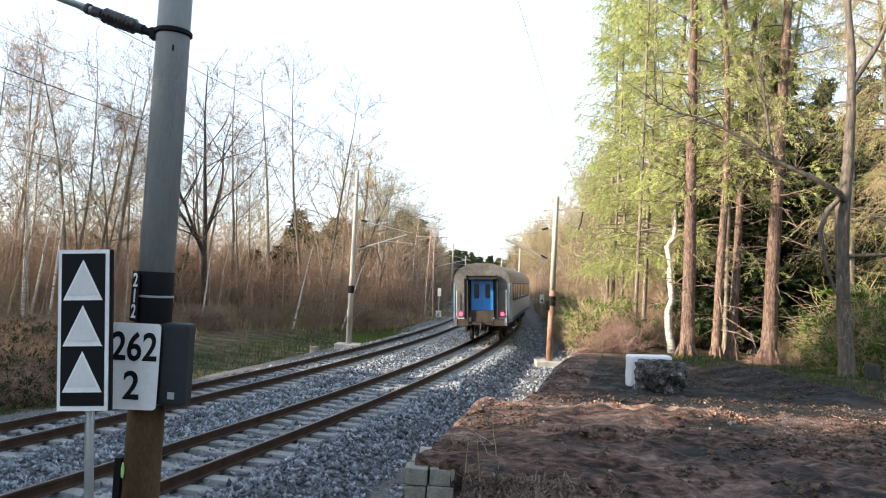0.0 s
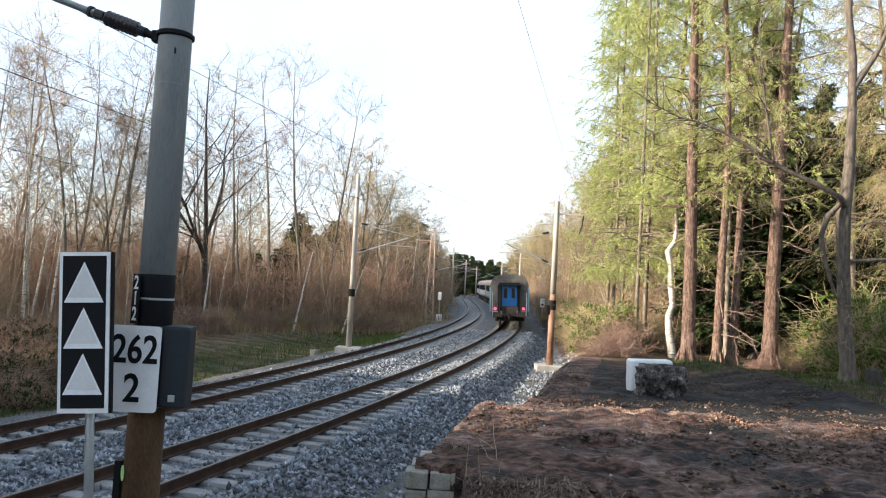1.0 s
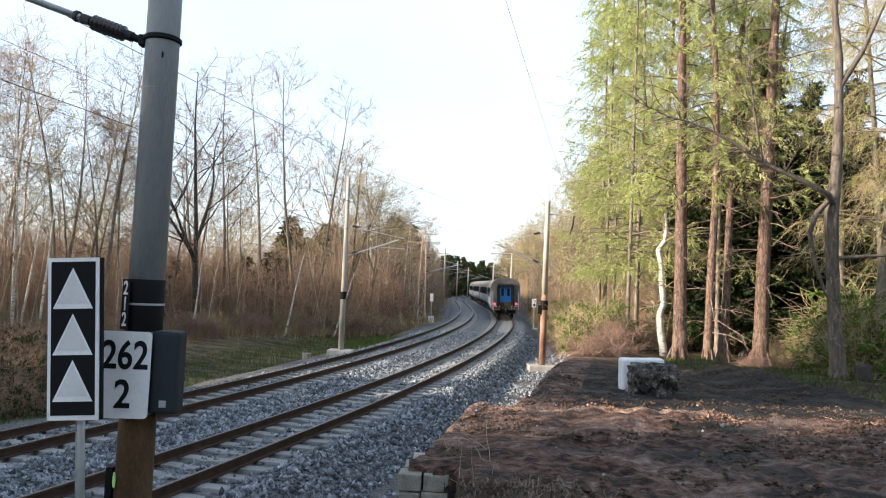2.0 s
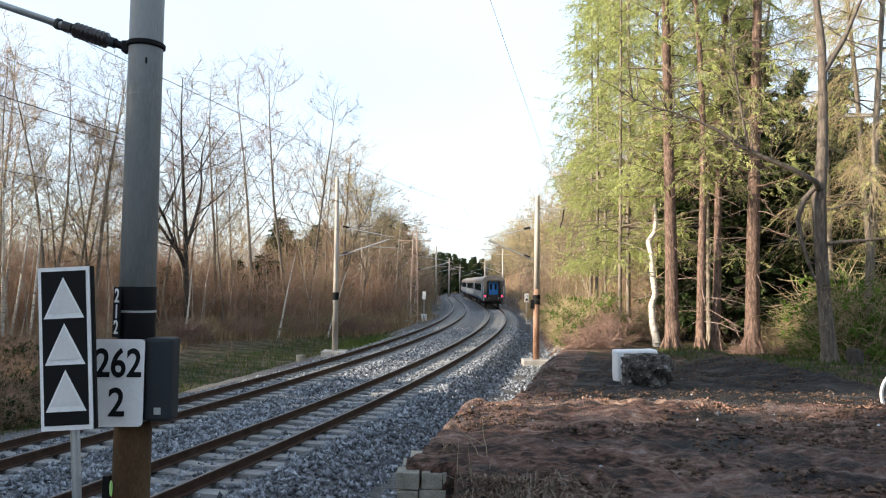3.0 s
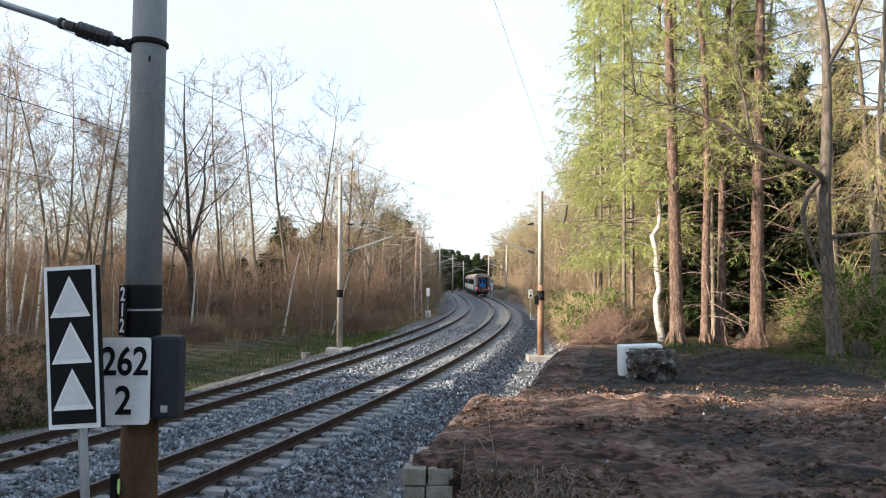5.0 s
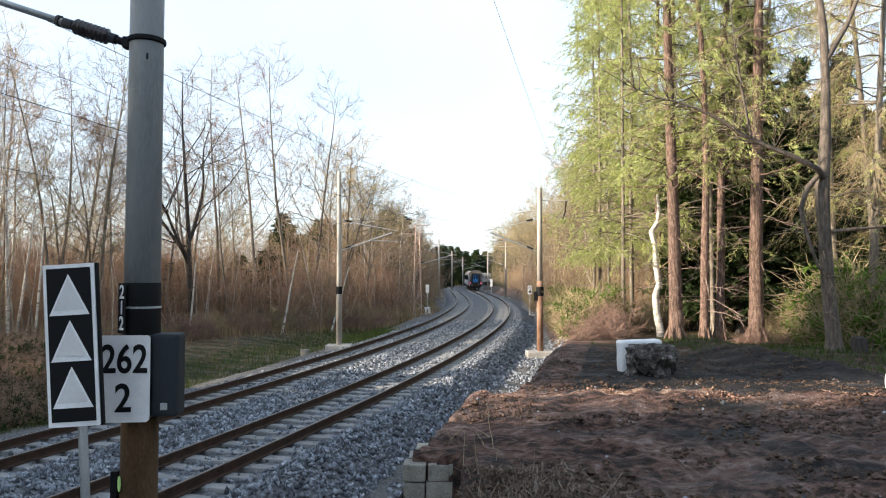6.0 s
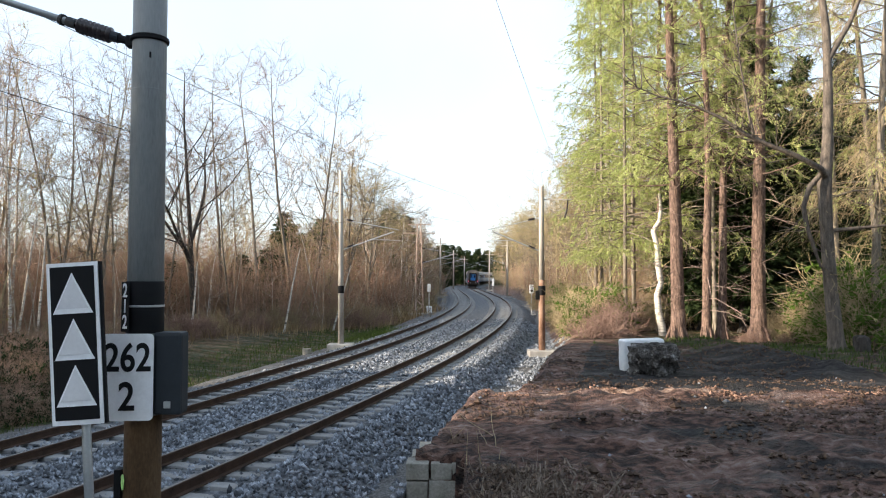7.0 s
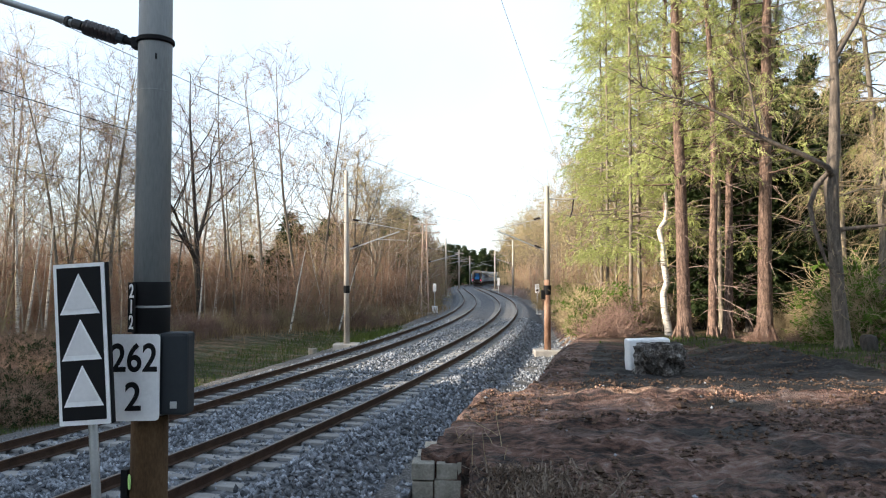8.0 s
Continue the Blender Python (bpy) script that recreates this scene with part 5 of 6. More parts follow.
def build_left_wood():
    rng = random.Random(9)
    for x, y, key, sz, turn in ((-15.2, 46, "oak", 1.1, 20), (-12.6, 52, "alder_a", 1.2, 30), (-10.6, 54, "alder_a", 1.25, 100), (-14.6, 50, "alder_b", 1.2, 150), (-9.6, 57, "alder_a", 1.18, 220), (-7.4, 60, "round", 1.2, 40), (-8.6, 59, "alder_b", 1.0, 190), (-6.2, 64, "round", 1.05, 120), (-22, 38, "birch_a", 1.1, 60), (-20, 41, "alder_a", 1.0, 250), (-24.5, 40, "alder_a", 1.1, 310), (-18.0, 43, "birch_b", 1.0, 10), (-27, 42, "birch_a", 1.15, 10)):
        stand(key, x, y, turn, sz * 0.9)
    for k in range(115):
        y = 24 + 190 * rng.random() ** 1.3
        x = float(left_edge(y)) - 1.0 - rng.uniform(0, 17) * rng.random()
        far = smooth_step(60, 130, y)
        sz = rng.uniform(0.66, 0.95) * (1 - 0.15 * far)
        stand(rng.choice(("birch_a", "birch_b", "alder_a", "alder_b", "alder_b", "birch_b")), x, y, rng.uniform(0, 360), float(sz), lean=(rng.gauss(0, 1.2), rng.gauss(0, 1.2)))
    for k in range(200):
        y = 24 + 150 * rng.random() ** 1.6
        x = float(left_edge(y)) - rng.uniform(0, 1) ** 1.4 * 16
        stand(rng.choice(("thicket_brown", "thicket_pale", "thicket_brown")), x, y, rng.uniform(0, 360), rng.uniform(0.75, 1.38))
    for k in range(38):
        y = 26 + 70 * rng.random() ** 1.2
        stand("sapling", float(left_edge(y)) - rng.uniform(-0.4, 5), y, rng.uniform(0, 360), rng.uniform(0.6, 1.15), lean=(rng.gauss(0, 2), rng.gauss(0, 2.5)))
    for k in range(60):
        y = 74 + 130 * rng.random()
        stand(rng.choice(("alder_a", "alder_gold", "round", "birch_b")), float(left_edge(y)) - rng.uniform(1, 12), y, rng.uniform(0, 360), rng.uniform(0.62, 0.85))
    # low conifers added out of view to keep the verge in shade
    for k in range(14):
        y = 9 + 0.75 * k
        stand("conifer", -0.62 * y - 9.0 - rng.uniform(0, 5), y, rng.uniform(0, 360), rng.uniform(0.4, 0.52), wide=1.4)
    # more conifers added to shade and darken the wood's base along the curve
    for k in range(64):
        y = 70 + 0.95 * k + rng.uniform(-1, 1)
        stand("conifer", float(left_edge(y)) - rng.uniform(3.5, 13), y, rng.uniform(0, 360), rng.uniform(0.40, 0.54), wide=1.4)
    for k in range(46):
        y = 33 + 27 * rng.random()
        stand("red_brush", float(left_edge(y)) + rng.uniform(0.2, 2.6), y, rng.uniform(0, 360), rng.uniform(0.55, 0.95))
    for k in range(30):
        y = 19 + 12 * rng.random()
        stand("bramble", -0.47 * y - rng.uniform(1.5, 6), y, rng.uniform(0, 360), rng.uniform(0.6, 1.0))
    for k in range(40):
        y = 24 + 60 * rng.random()
        x = float(left_edge(y)) + rng.uniform(0.2, 1.6)
        stand("thicket_low", x, y, rng.uniform(0, 360), rng.uniform(0.5, 0.8))
    # young spruces added as a dark ground for shade behind the undergrowth
    for k in range(30):
        y = 32 + 75 * rng.random()
        stand("young_spruce", float(left_edge(y)) - rng.uniform(4, 22), y, rng.uniform(0, 360), rng.uniform(0.18, 0.28), wide=2.0)
    for k in range(46):
        y = 54 + 80 * rng.random()
        stand("young_spruce", float(left_edge(y)) - rng.uniform(2, 16), y, rng.uniform(0, 360), rng.uniform(0.2, 0.3), wide=2.0)
    for k in range(44):
        y = rng.uniform(34, 74)
        stand("thicket_brown", float(left_edge(y)) - rng.uniform(9, 26), y, rng.uniform(0, 360), rng.uniform(1.0, 1.45), wide=1.3)
    # unseen conifers beyond the tracks, sunward, added to shade all but the ridge
    ux, uy = math.sin(SUN_AZ), math.cos(SUN_AZ)
    for row in range(3):
        for k in range(25):
            x = -31.5 - 3.0 * row + rng.uniform(-0.5, 0.5) + min(0, 0.35 * (k * 2.0 - 22))
            y = -34 + k * 2.0 + rng.uniform(-0.3, 0.3) + row
            # narrow gap left along the sun's line so light reaches the ridge
            away = abs((x - 3) * uy - (y - 10.9) * ux)
            s, d = nearest([x], [y])
            if away < 3.1 or d[0] > -9 or y > 8:
                continue
            stand("conifer", x, y, rng.uniform(0, 360), rng.uniform(1.15, 1.35))
    for k in range(14):
        y = rng.uniform(-75, -34)
        x = float(left_edge(y)) - rng.uniform(0, 22)
        stand(rng.choice(("alder_a", "birch_a", "alder_b")), x, y, rng.uniform(0, 360), rng.uniform(0.8, 1.05))


def build_far_wood():
    """Dark conifers that close the view where the line bends away, darkening it like deep shade."""
    rng = random.Random(10)
    for k in range(52):
        y = 86 + k * 2.8
        x = float(left_edge(y)) - 2.5 - 5 * rng.random() * (k % 2)
        stand("conifer", x, y, rng.uniform(0, 360), rng.uniform(0.42, 0.66), wide=1.35)
    for row in range(2):
        for k in range(50):
            x = -9 + k * 1.15 + rng.uniform(-0.5, 0.5)
            y = 222 + 12 * row + rng.uniform(-3, 3) + 0.35 * max(0, x)
            s, d = nearest([x], [y])
            if -8.0 < d[0] < 6.0:
                continue
            stand("conifer", x, y, rng.uniform(0, 360), rng.uniform(0.5, 0.78), wide=1.35)
    for y0, x0, count in ((276, -1, 11), (301, 7, 12), (318, 12, 12)):
        for k in range(count):
            x, y = x0 + 1.25 * k, y0 + rng.uniform(-4, 4)
            s, d = nearest([x], [y])
            if d[0] < -7.5:
                stand("conifer", x, y, rng.uniform(0, 360), rng.uniform(0.6, 0.8), wide=1.4)
    for k in range(16):
        y = rng.uniform(135, 232)
        x = float(np.interp(y, EDGE_Y, EDGE_X)) + 3 + 8 * rng.random()
        stand("conifer", x, y, rng.uniform(0, 360), rng.uniform(0.45, 0.7), wide=1.9)
    for k in range(20):
        y = rng.uniform(240, 290)
        x = rng.uniform(-10, 60)
        s, d = nearest([x], [y])
        if d[0] < -9 or d[0] > 7:
            stand(rng.choice(("alder_b", "round")), x, y, rng.uniform(0, 360), rng.uniform(0.8, 1.1))


def build_unseen_wood():
    """Unseen trees added behind and beside the viewer to hold back sky light."""
    rng = random.Random(14)
    for k in range(20):
        x, y = rng.uniform(9, 34), rng.uniform(-30, 9)
        if x < 0.62 * y + 6.5:
            continue
        stand(rng.choice(("conifer", "alder_a", "conifer")), x, y, rng.uniform(0, 360), rng.uniform(0.85, 1.1))
    for k in range(8):
        x, y = rng.uniform(-2, 12), rng.uniform(-40, -28)
        s, d = nearest([x], [y])
        if d[0] > 5.5:
            stand(rng.choice(("conifer", "alder_a", "conifer")), x, y, rng.uniform(0, 360), rng.uniform(0.85, 1.1))


build_right_wood()
build_unseen_wood()
build_left_wood()
build_far_wood()


# ---------------------------------------------------------------- things on the bank
def rough_lump(seed, sx, sy, sz, amp=0.25, sub=3, freq=2.2, flat=0.0):
    bm = bmesh.new()
    bmesh.ops.create_icosphere(bm, subdivisions=sub, radius=1.0)
    off = Vector((seed * 3.7, seed * 1.3, seed * 2.1))
    for p in bm.verts:
        n = noise.fractal(p.co * freq + off, 0.9, 2.0, 4)
        p.co *= 1 + amp * n
        if flat and p.co.z > flat:
            p.co.z = flat + (p.co.z - flat) * 0.2
        p.co = Vector((p.co.x * sx, p.co.y * sy, p.co.z * sz))
    b = Build()
    b.take(bm)
    return b


def build_bank_things():
    M["lump"] = material("muddy_concrete", [(0.03, 0.027, 0.024), (0.10, 0.092, 0.085), (0.34, 0.33, 0.31)], scale=5, fine=26, bump=1.0, dist=0.05, spread=(0.42, 0.66))
    x, y = 4.16, 14.15
    ob = part("concrete_lump", rough_lump(2, 0.42, 0.32, 0.46, 0.55, 4, 2.3, 0.62), M["lump"])
    ob.matrix_basis = pose(x, y, hz(x, y) + 0.26, 0, 0, 12)
    tagged(ob, "broken muddy lump of concrete lying on the bank", "rubble")
    M["white_block"] = material("white_block", [(0.66, 0.68, 0.70), (0.82, 0.83, 0.84)], scale=2, fine=20, bump=0.2, rough=0.6)
    bm = bmesh.new()
    bmesh.ops.create_cube(bm, size=1)
    for p in bm.verts:
        p.co = Vector((p.co.x * 0.86, p.co.y * 0.34, p.co.z * 0.66))
    bmesh.ops.bevel(bm, geom=bm.edges[:], offset=0.07, segments=4, affect="EDGES", profile=0.6)
    bmesh.ops.subdivide_edges(bm, edges=bm.edges[:], cuts=2, use_grid_fill=True)
    for p in bm.verts:
        p.co += p.co.normalized() * 0.025 * noise.noise(p.co * 4.0)
    b = Build()
    b.take(bm)
    ob = part("white_block", b, M["white_block"], smooth=True)
    x, y = 4.12, 14.85
    ob.matrix_basis = pose(x, y, hz(x, y) + 0.345, 0, -1.5, 4)
    tagged(ob, "white rounded block standing behind a muddy lump", "block")

    # old retaining wall of concrete blocks at the end of the bank
    t = thing("retaining_wall", "weathered low wall of grey concrete blocks holding the bank", "wall", at=pose(-0.30, 6.78, 0.0, 0, 0, 0))
    rng = random.Random(3)
    z = 1.30
    for row, hgt in enumerate((0.165, 0.20, 0.20, 0.20, 0.22)):
        xx = 0.0
        while xx < (0.55 if row == 0 else 0.8):
            w = rng.uniform(0.20, 0.27) if row < 2 else rng.uniform(0.28, 0.36)
            b = Build()
            b.box(xx + 0.004, rng.uniform(-0.015, 0.015), z - hgt + 0.005, xx + w - 0.004, 0.24, z - 0.004 + rng.uniform(-0.012, 0.006), 0.012)
            ob = part("block", b, M["old_concrete"], t)
            ob.rotation_euler = (radians(rng.uniform(-1.2, 1.2)), radians(rng.uniform(-0.8, 0.8)), radians(rng.uniform(-2.0, 2.0)))
            xx += w
        yy = 0.245
        while yy < 2.2:
            w = rng.uniform(0.26, 0.36)
            if row > 0 or yy < 0.7:
                b = Build()
                b.box(0.004 + 0.20 * yy, yy, z - hgt + 0.005, 0.22 + 0.20 * yy, yy + w - 0.008, z - 0.004, 0.012)
                part("block", b, M["old_concrete"], t)
            yy += w
        z -= hgt
    # black sheet of drain membrane beside the wall
    b = Build()
    pts = []
    for k in range(9):
        yy = 6.3 + k * 0.22
        for j, (dx, zz) in enumerate(((-0.46, 0.3), (-0.40, 0.62), (-0.34, 0.9), (-0.30, 1.02))):
            pts.append((dx + 0.16 * max(0, yy - 6.8) + 0.03 * noise.noise(Vector((k, j, 0.5))), yy, zz + 0.05 * noise.noise(Vector((k * 0.7, j, 2.5)))))
    n = len(pts)
    pts += [(p[0] - 0.012, p[1], p[2] + 0.004) for p in pts]
    f = []
    for k in range(8):
        for j in range(3):
            a = k * 4 + j
            f += [(a, a + 1, a + 5, a + 4), (n + a, n + a + 4, n + a + 5, n + a + 1)]
    b.add(pts, f)
    tagged(part("drain_membrane", b, M["black_paint"], smooth=True), "black crumpled plastic sheet against the concrete wall", "plastic sheet")

    ob = part("soil_lump", rough_lump(5, 0.34, 0.25, 0.2, 0.5, 3, 2.4), M["soil_clod"])
    x, y = 1.02, 11.4
    ob.matrix_basis = pose(x, y, hz(x, y) + 0.14)
    tagged(ob, "dark clump of upturned soil at the bank's edge", "soil")

    # clods and rubble scattered on the bank; ridge chips hold its sunlit tan
    rnd = np.random.default_rng(12)
    for name, mat, count, area, size, label in (
            ("soil_clods", "soil_clod", 20000, (0.1, 9.0, 4.6, 20), (0.008, 0.036), "loose dark clods of earth scattered over the bank"),
            ("rubble_chips", "sunlit_chip", 2600, (0.5, 8.0, 9.6, 10.25), (0.007, 0.022), "orange-brown chips that give the low ridge its sunlit tan"),
            ("pale_chips", "stone", 420, (0.2, 9.0, 4.8, 16), (0.008, 0.028), "pale stone chips lying on the bare earth")):
        b = Build()
        px = rnd.uniform(area[0], area[1], count)
        py = area[2] + (area[3] - area[2]) * rnd.random(count) ** (1.4 if count > 2000 else 1.0)
        keep = (px > np.interp(py, EDGE_Y, EDGE_X) + np.where(py > 10.5, -0.8, 0.02)) & (value_noise(px * 1.3, py * 2.2, 31) + 0.5 * value_noise(px * 4, py * 6, 32) > 0.02)
        px, py = px[keep], py[keep]
        pz = height(px, py)
        r2 = random.Random(4)
        for x, y, z in zip(px, py, pz):
            s_ = r2.uniform(*size) * (1.8 if r2.random() < 0.06 else 1)
            v = [Vector((a, c, e)) * r2.uniform(0.6, 1.3) for a, c, e in ((1, 0, 0), (-1, 0, 0), (0, 1, 0), (0, -1, 0), (0, 0, 0.8), (0, 0, -0.8))]
            rot = Matrix.Rotation(r2.uniform(0, 6.3), 3, "Z")
            b.add([rot @ p * s_ + Vector((x, y, z + s_ * 0.25)) for p in v], [(0, 2, 4), (2, 1, 4), (1, 3, 4), (3, 0, 4), (2, 0, 5), (1, 2, 5), (3, 1, 5), (0, 3, 5)])
        ob = part(name, b, M[mat], kind="stuff")
        tagged(ob, label, "rubble")

    # cut stems and dry weeds at the front of the bank
    g = Grow(31)
    r = g.r
    for k in range(420):
        x, y = r.gauss(0.74, 0.25), r.uniform(5.15, 6.15)
        p = Vector((x, y, hz(x, y) - 0.02))
        stub = r.random() < 0.3
        d = Vector((r.gauss(0, 0.35), r.gauss(0, 0.3), 1)) if stub else Vector((r.gauss(0, 1), r.gauss(0, 0.8), r.uniform(0.1, 0.9)))
        ln = r.uniform(0.08, 0.22) if stub else r.uniform(0.08, 0.28)
        g.limb(p, d, ln, r.uniform(0.006, 0.013) if stub else 0.004, 0.005 if stub else 0.002, 3, 0.15, 0.0 if stub else -0.05, 5 if stub else 3, g.wood if stub else g.twigs)
    for k in range(2800):
        x, y = r.gauss(0.74, 0.28), r.uniform(5.1, 6.2)
        g.leaf(Vector((x, y, hz(x, y) + r.uniform(0, 0.07))), r.uniform(0.025, 0.06))
    M["dead_leaf"] = material("dead_leaves", [(0.06, 0.045, 0.035), (0.14, 0.10, 0.075), (0.22, 0.18, 0.14)], scale=6, fine=30, bump=0, island=0.5)
    M["cut_stem"] = material("cut_stems", [(0.06, 0.045, 0.036), (0.17, 0.135, 0.11), (0.30, 0.26, 0.22)], scale=9, fine=40, bump=0.2)
    t = thing("brush_heap", "cut stems and withered leaves heaped on the bank", "brush", kind="stuff")
    part("stem_growth", g.wood, M["cut_stem"], t, kind="stuff")
    part("fine_twig_growth", g.twigs, M["cut_stem"], t, kind="stuff")
    part("withered_leaf_litter", g.leaves, M["dead_leaf"], t, kind="stuff")
    # stray stalks by the wall
    g = Grow(32)
    r = g.r
    for k in range(16):
        x, y = r.uniform(-0.25, 0.6), r.uniform(6.0, 7.6)
        g.limb(Vector((x, y, hz(x, y))), Vector((r.gauss(0, 0.5), r.gauss(0, 0.4), 1)), r.uniform(0.15, 0.5), 0.004, 0.0015, 5, 0.14, -0.03, 4, g.twigs)
    tagged(part("dry_stalks", g.twigs, M["twig_pale"], kind="stuff"), "thin dry stalks growing by the concrete wall", "weeds")


def blades(name, mat, count, where, size, seed, label):
    """Upright grass blades; where(r) gives a place."""
    r = random.Random(seed)
    spots = [where(r) for k in range(count)]
    px, py = np.array([p[0] for p in spots]), np.array([p[1] for p in spots])
    pz = height(px, py)
    b = Build()
    for x, y, z in zip(px, py, pz):
        hh = r.uniform(*size)
        a = r.uniform(0, 6.3)
        w = 0.012 + 0.01 * hh
        lx, ly = r.gauss(0, 0.3) * hh, r.gauss(0, 0.3) * hh
        c, s_ = math.cos(a) * w, math.sin(a) * w
        b.add([(x - c, y - s_, z - 0.02), (x + c, y + s_, z - 0.02), (x + lx * 0.4 + c * 0.6, y + ly * 0.4 + s_ * 0.6, z + hh * 0.6), (x + lx * 0.4 - c * 0.6, y + ly * 0.4 - s_ * 0.6, z + hh * 0.6), (x + lx, y + ly, z + hh)], [(0, 1, 2, 3), (3, 2, 4)])
    ob = part(name, b, mat, kind="stuff")
    tagged(ob, label, "grass")


def build_grass():
    def left_dry(r):
        y = 24 + 52 * r.random()
        return float(left_edge(y)) + r.gauss(1.5, 1.3), y
    def left_green(r):
        s_ = r.uniform(14, 78)
        p = on_line(s_, -r.uniform(7.6, 11.5) - 0.5, 0)
        return p[0], p[1]
    def right_green(r):
        x = r.uniform(4.6, 17)
        y = 19.8 + 0.15 * (x - 8) + abs(r.gauss(0, 2.6))
        if float(value_noise(np.array([x * 0.7]), np.array([y * 0.5]), 35)[0]) + 0.03 * (x - 9) < 0.08:
            x, y = r.uniform(8.7, 15), r.uniform(14.8, 22)
        return x, y
    def spot(r):
        return -3.3 + r.gauss(0, 1.1), 43 + r.gauss(0, 3.2)
    blades("dry_grass", M["dry_grass"], 13000, left_dry, (0.25, 0.8), 41, "tall dry straw-coloured grass at the wood's edge")
    blades("verge_grass", M["grass"], 9000, left_green, (0.08, 0.28), 42, "short green grass on the verge of the far track")
    blades("bright_verge_grass", M["grass"], 3500, spot, (0.15, 0.35), 45, "fresh green grass beside the concrete mast")
    blades("woodland_grass", M["grass"], 4200, right_green, (0.04, 0.15), 43, "thin green grass at the foot of the trees")


def build_special_trees():
    # dark forked tree with a long arching limb over the path
    g = Grow(51)
    x0, y0 = 10.88, 20.0
    z0 = hz(x0, y0)
    V = Vector
    g.wood.tube([V((0, 0, -0.2)), V((-0.03, 0, 0.35)), V((-0.15, 0, 1.7)), V((-0.24, 0, 3.4)), V((-0.27, 0, 4.5)), V((-0.16, 0, 5.7)), V((-0.12, 0, 7.2)), V((-0.11, 0.05, 8.8)), V((-0.24, 0.1, 10.2)), V((-0.1, 0.2, 12.5)), V((0.1, 0.2, 15))], [0.30, 0.205, 0.175, 0.165, 0.185, 0.145, 0.12, 0.105, 0.085, 0.06, 0.025], 12, False)
    limb = [V((-0.30, -0.1, 4.75)), V((-0.62, -0.5, 4.90)), V((-1.32, -0.5, 5.26)), V((-2.06, -0.5, 5.55)), V((-2.66, -0.5, 5.83)), V((-3.26, -0.5, 6.24)), V((-3.95, -0.5, 6.56)), V((-4.45, -0.5, 6.72)), V((-4.95, -0.5, 6.82)), V((-5.7, -0.5, 7.15))]
    g.wood.tube(limb, [0.10, 0.075, 0.065, 0.06, 0.055, 0.045, 0.034, 0.026, 0.018, 0.008], 8, False)
    side = [V((-2.40, -0.5, 5.75)), V((-2.55, -0.55, 6.3)), V((-2.72, -0.6, 7.2)), V((-2.86, -0.6, 8.2)), V((-3.0, -0.6, 9.6))]
    g.wood.tube(side, [0.04, 0.036, 0.03, 0.022, 0.01], 6, False)
    dead = [V((-0.45, -0.2, 4.8)), V((-0.80, -0.25, 4.45)), V((-0.98, -0.25, 3.9)), V((-0.88, -0.25, 3.3)), V((-0.72, -0.25, 2.8)), V((-0.55, -0.25, 2.3)), V((-0.1, -0.3, 2.0))]
    g.wood.tube(dead, [0.07, 0.075, 0.065, 0.06, 0.05, 0.04, 0.015], 7, False)
    g.wood.tube([V((-0.15, -0.2, 3.25)), V((0.5, -0.4, 3.32)), V((1.4, -0.6, 3.4))], [0.07, 0.05, 0.03], 6, False)
    g.wood.tube([V((-0.1, 0, 8.0)), V((0.5, 0, 9.0)), V((1.2, 0.1, 10.5))], [0.09, 0.07, 0.03], 6, False)
    r = g.r
    for src, cnt in ((limb, 44), (side, 16), (dead, 8)):
        for k in range(cnt):
            p, a = g.along(src, r.uniform(0.2, 1.0))
            b1, _ = g.limb(p, g.side(a, radians(r.uniform(30, 80))), r.uniform(0.4, 1.6), 0.018, 0.006, 5, 0.2, 0.03, 4, g.wood)
            for j in range(4):
                p2, a2 = g.along(b1, r.uniform(0.2, 1.0))
                g.limb(p2, g.side(a2, radians(r.uniform(25, 60))), r.uniform(0.2, 0.6), 0.007, 0.003, 3, 0.15, 0.03, 3, g.twigs)
    t = plant("oak_tree", g, M["bark_ash"], M["twig_pale"], M["bud"], "dark leafless tree with one long arching limb", "tree", "woodland trees")
    t.matrix_basis = pose(x0, y0, z0)
    # stump beside it
    b = rough_lump(7, 0.2, 0.2, 0.42, 0.3, 3, 2.0, 0.6)
    ob = part("tree_stump", b, M["bark_dark"])
    ob.matrix_basis = pose(11.15, 19.3, hz(11.15, 19.3) + 0.15)
    tagged(ob, "grey weathered tree stump at the foot of a tree", "stump")
    # broken crooked birch
    g = Grow(52)
    x0, y0 = 8.12, 26.6
    g.wood.tube([V((0.05, 0, -0.2)), V((0, 0, 0.3)), V((-0.12, 0, 0.9)), V((-0.16, 0, 1.5)), V((-0.02, 0, 1.9)), V((-0.13, 0, 2.6)), V((-0.14, 0, 3.2)), V((-0.28, 0, 3.8)), V((-0.05, 0, 4.15)), V((0.0, 0, 4.6)), V((-0.05, 0, 5.2))], [0.17, 0.14, 0.125, 0.11, 0.105, 0.11, 0.09, 0.10, 0.085, 0.06, 0.05], 9, False)
    r = g.r
    for k in range(8):
        a = r.uniform(2.2, 5)
        g.limb(V((-0.1, 0, a)), V((r.gauss(0, 1), r.gauss(0, 0.6), 0.2)), r.uniform(0.5, 1.5), 0.02, 0.006, 4, 0.15, 0.0, 4, g.twigs)
    t = plant("birch_tree", g, M["bark_birch"], M["twig_pale"], M["bud"], "crooked white birch trunk, broken off at the top", "tree", "woodland trees")
    t.matrix_basis = pose(x0, y0, hz(x0, y0))
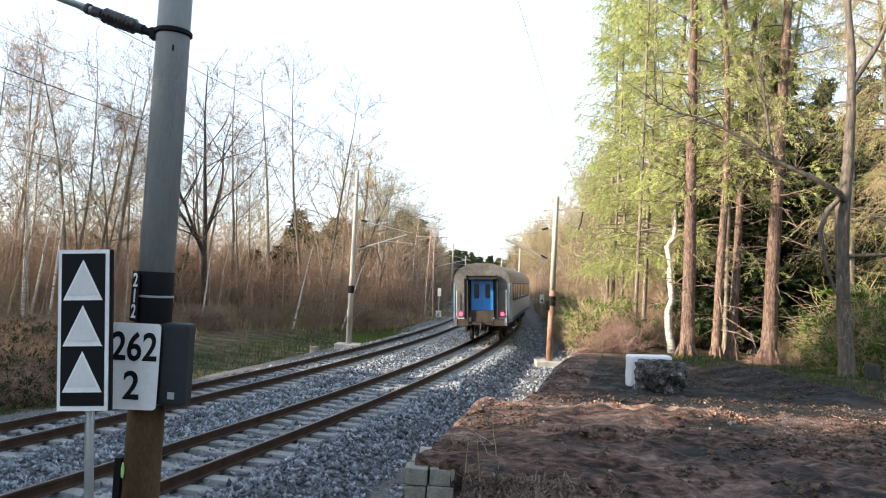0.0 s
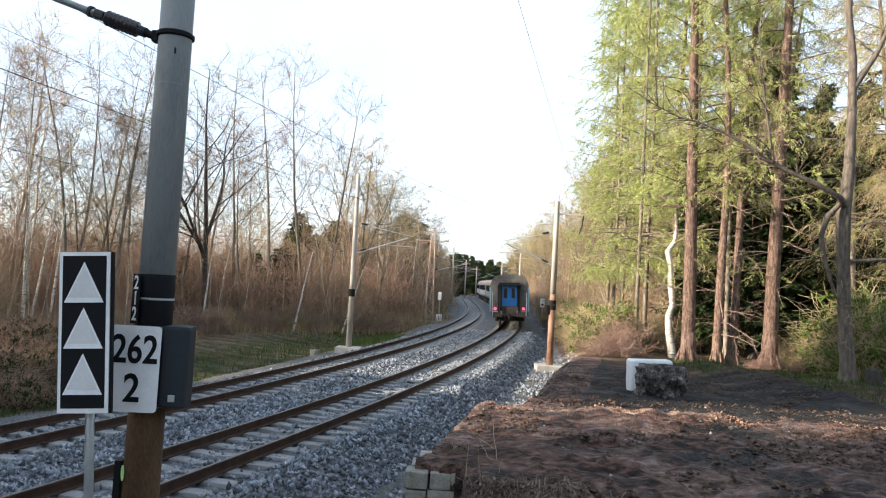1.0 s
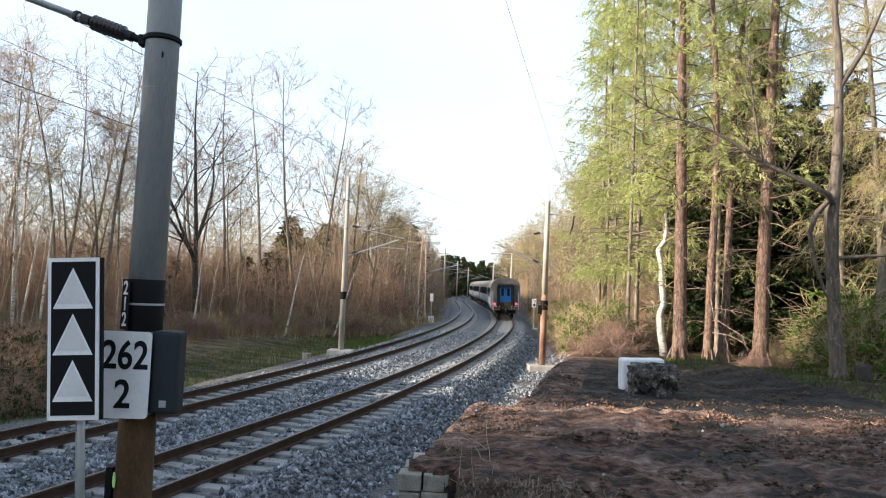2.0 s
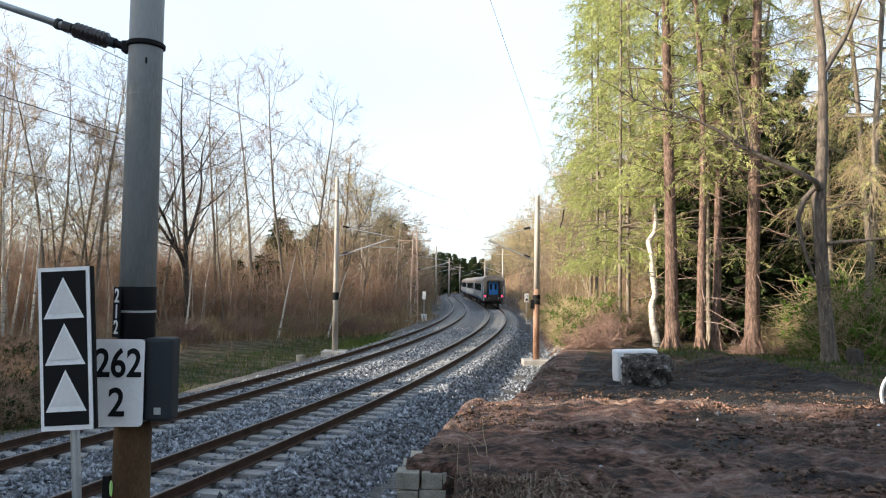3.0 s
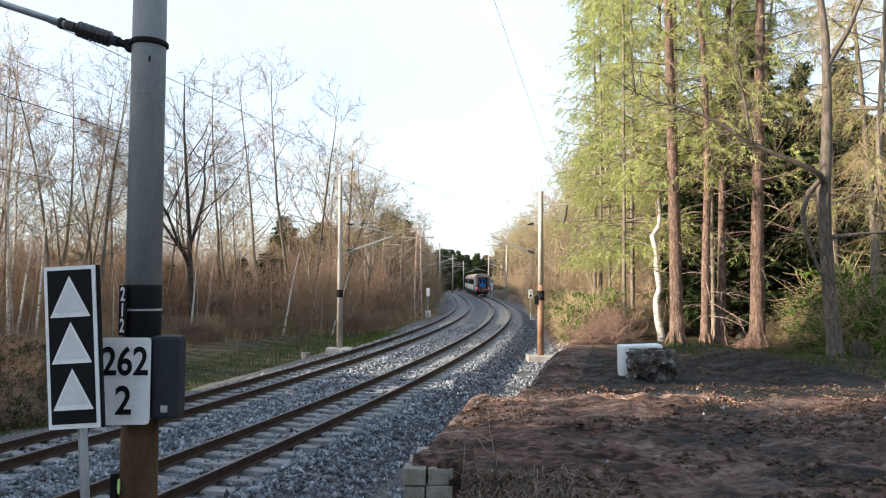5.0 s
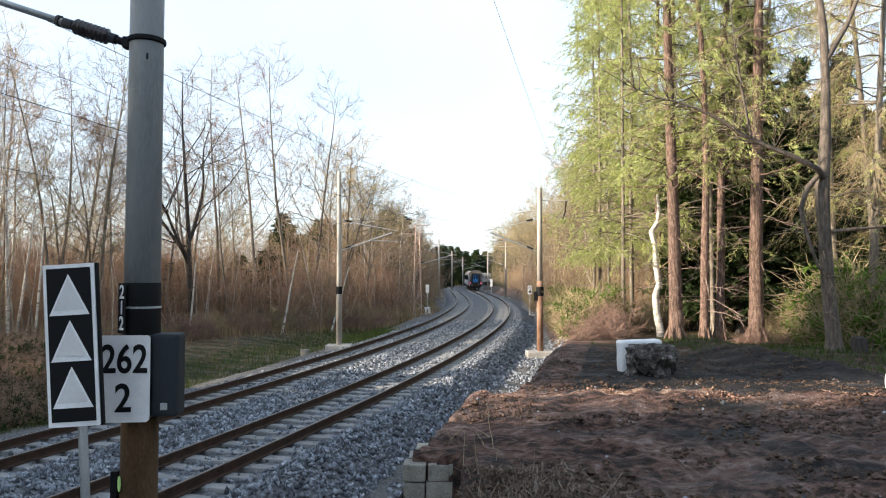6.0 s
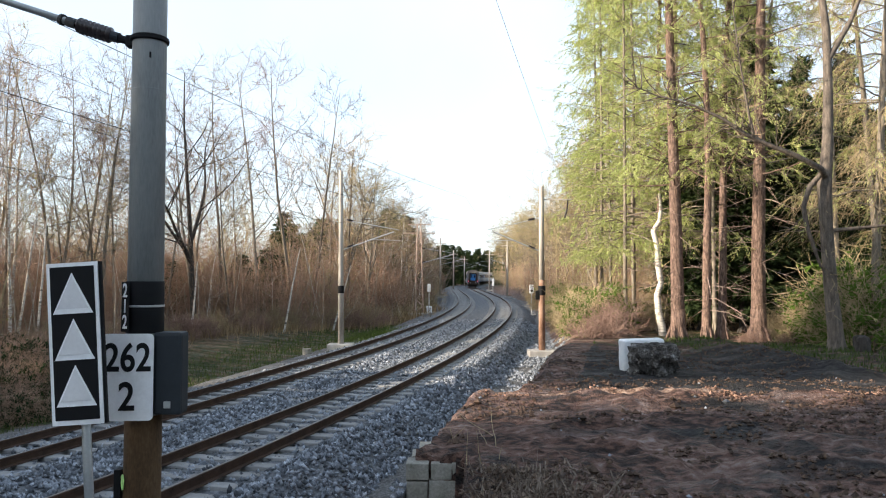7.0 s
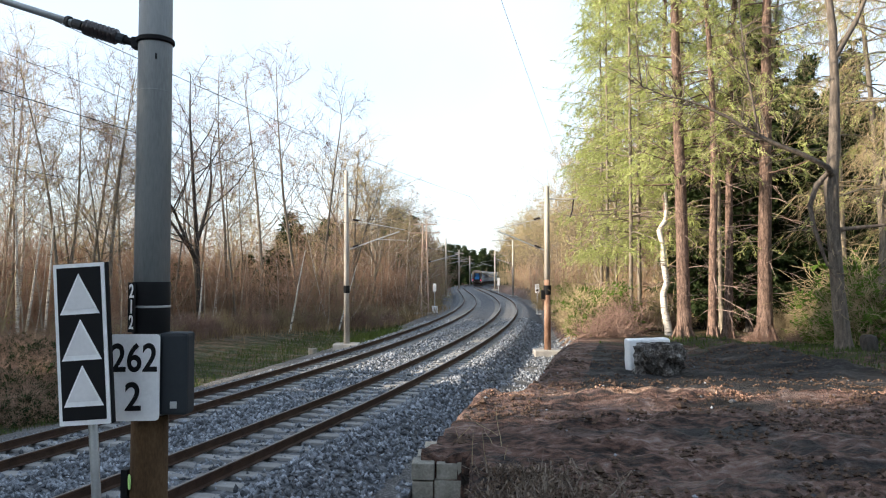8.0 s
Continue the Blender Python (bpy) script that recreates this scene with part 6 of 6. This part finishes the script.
    # leaning pale birch stem in the thicket beyond the tracks
    for x, y, ln, ax in ((-9.9, 47.5, 5.6, 9), (-7.4, 52, 5.0, 14), (-20.5, 36, 7.5, 6), (-19.0, 35, 6.5, 5), (-14.4, 43, 4.5, 8)):
        g = Grow(int(50 + ln * 7))
        g.limb(V((0, 0, -0.2)), V((math.sin(radians(ax)), 0, 1)), ln, 0.075, 0.03, 6, 0.02, 0.0, 7, g.wood)
        t = thing("birch_tree", "thin leaning white birch stem among the undergrowth", "tree", "woodland trees", at=pose(x, y, hz(x, y)))
        part("trunk", g.wood, M["bark_birch"], t)


def build_bicycle():
    x, y = 7.20, 11.3
    z = hz(x, y)
    M["bike_tyre"] = plain("pale_tyre", (0.72, 0.72, 0.70), 0.6)
    M["bike_frame"] = plain("bike_frame", (0.10, 0.10, 0.11), 0.35)
    t = thing("bicycle", "parked bicycle with pale tyres on the bare path", "bicycle", at=pose(x, y, z + 0.335, 0, 0, 14))

    def ring(rad, thick, n=48, k=8):
        b = Build()
        pts = [(rad * math.cos(2 * math.pi * i / n), 0, rad * math.sin(2 * math.pi * i / n)) for i in range(n + 1)]
        b.tube(pts, thick, k, False)
        return b
    for cx in (0.0, 1.05):
        b = ring(0.325, 0.021)
        b.v = [(p[0] + cx, p[1], p[2]) for p in b.v]
        w = part("wheel", b, M["bike_tyre"], t, "pale tyre", True)
        b = ring(0.298, 0.012)
        b.v = [(p[0] + cx, p[1], p[2]) for p in b.v]
        part("rim", b, M["white_paint"], w, "bright rim", True)
        for k in range(16):
            a = 2 * math.pi * k / 16
            b = Build()
            b.tube([(cx + 0.02 * math.cos(a + 1), 0.02 * (-1) ** k, 0.02 * math.sin(a + 1)), (cx + 0.295 * math.cos(a), 0, 0.295 * math.sin(a))], 0.0018, 4)
            part("spoke", b, M["galvanised"], w)
        b = Build()
        b.tube([(cx, -0.045, 0), (cx, 0.045, 0)], 0.02, 10)
        part("hub", b, M["galvanised"], w)
    b = Build()
    for p, q in (((0, 0, 0), (0.22, 0, 0.58)), ((0.18, 0, 0.46), (0.62, 0, -0.04)), ((0.21, 0, 0.55), (0.72, 0, 0.45)), ((0.62, 0, -0.04), (0.74, 0, 0.55)), ((0.62, 0, -0.04), (1.05, 0, 0)), ((0.72, 0, 0.42), (1.05, 0, 0))):
        b.tube([p, q], 0.016, 8)
    part("frame", b, M["bike_frame"], t, "dark tubular frame")
    b = Build()
    b.tube([(0.24, -0.28, 0.68), (0.22, 0, 0.62), (0.24, 0.28, 0.68)], 0.012, 8)
    part("handlebar", b, M["bike_frame"], t)
    b = Build()
    b.box(0.62, -0.06, 0.55, 0.88, 0.06, 0.60, 0.02)
    part("saddle", b, M["black_paint"], t)


build_bank_things()
build_grass()
build_special_trees()
build_bicycle()


for key in KINDS:
    park(KINDS[key])
build_track(0, "near railway track, brown rails on pale concrete sleepers", 5, 150)
build_track(1, "far railway track, brown rails on pale concrete sleepers", 5, 150)
motions()
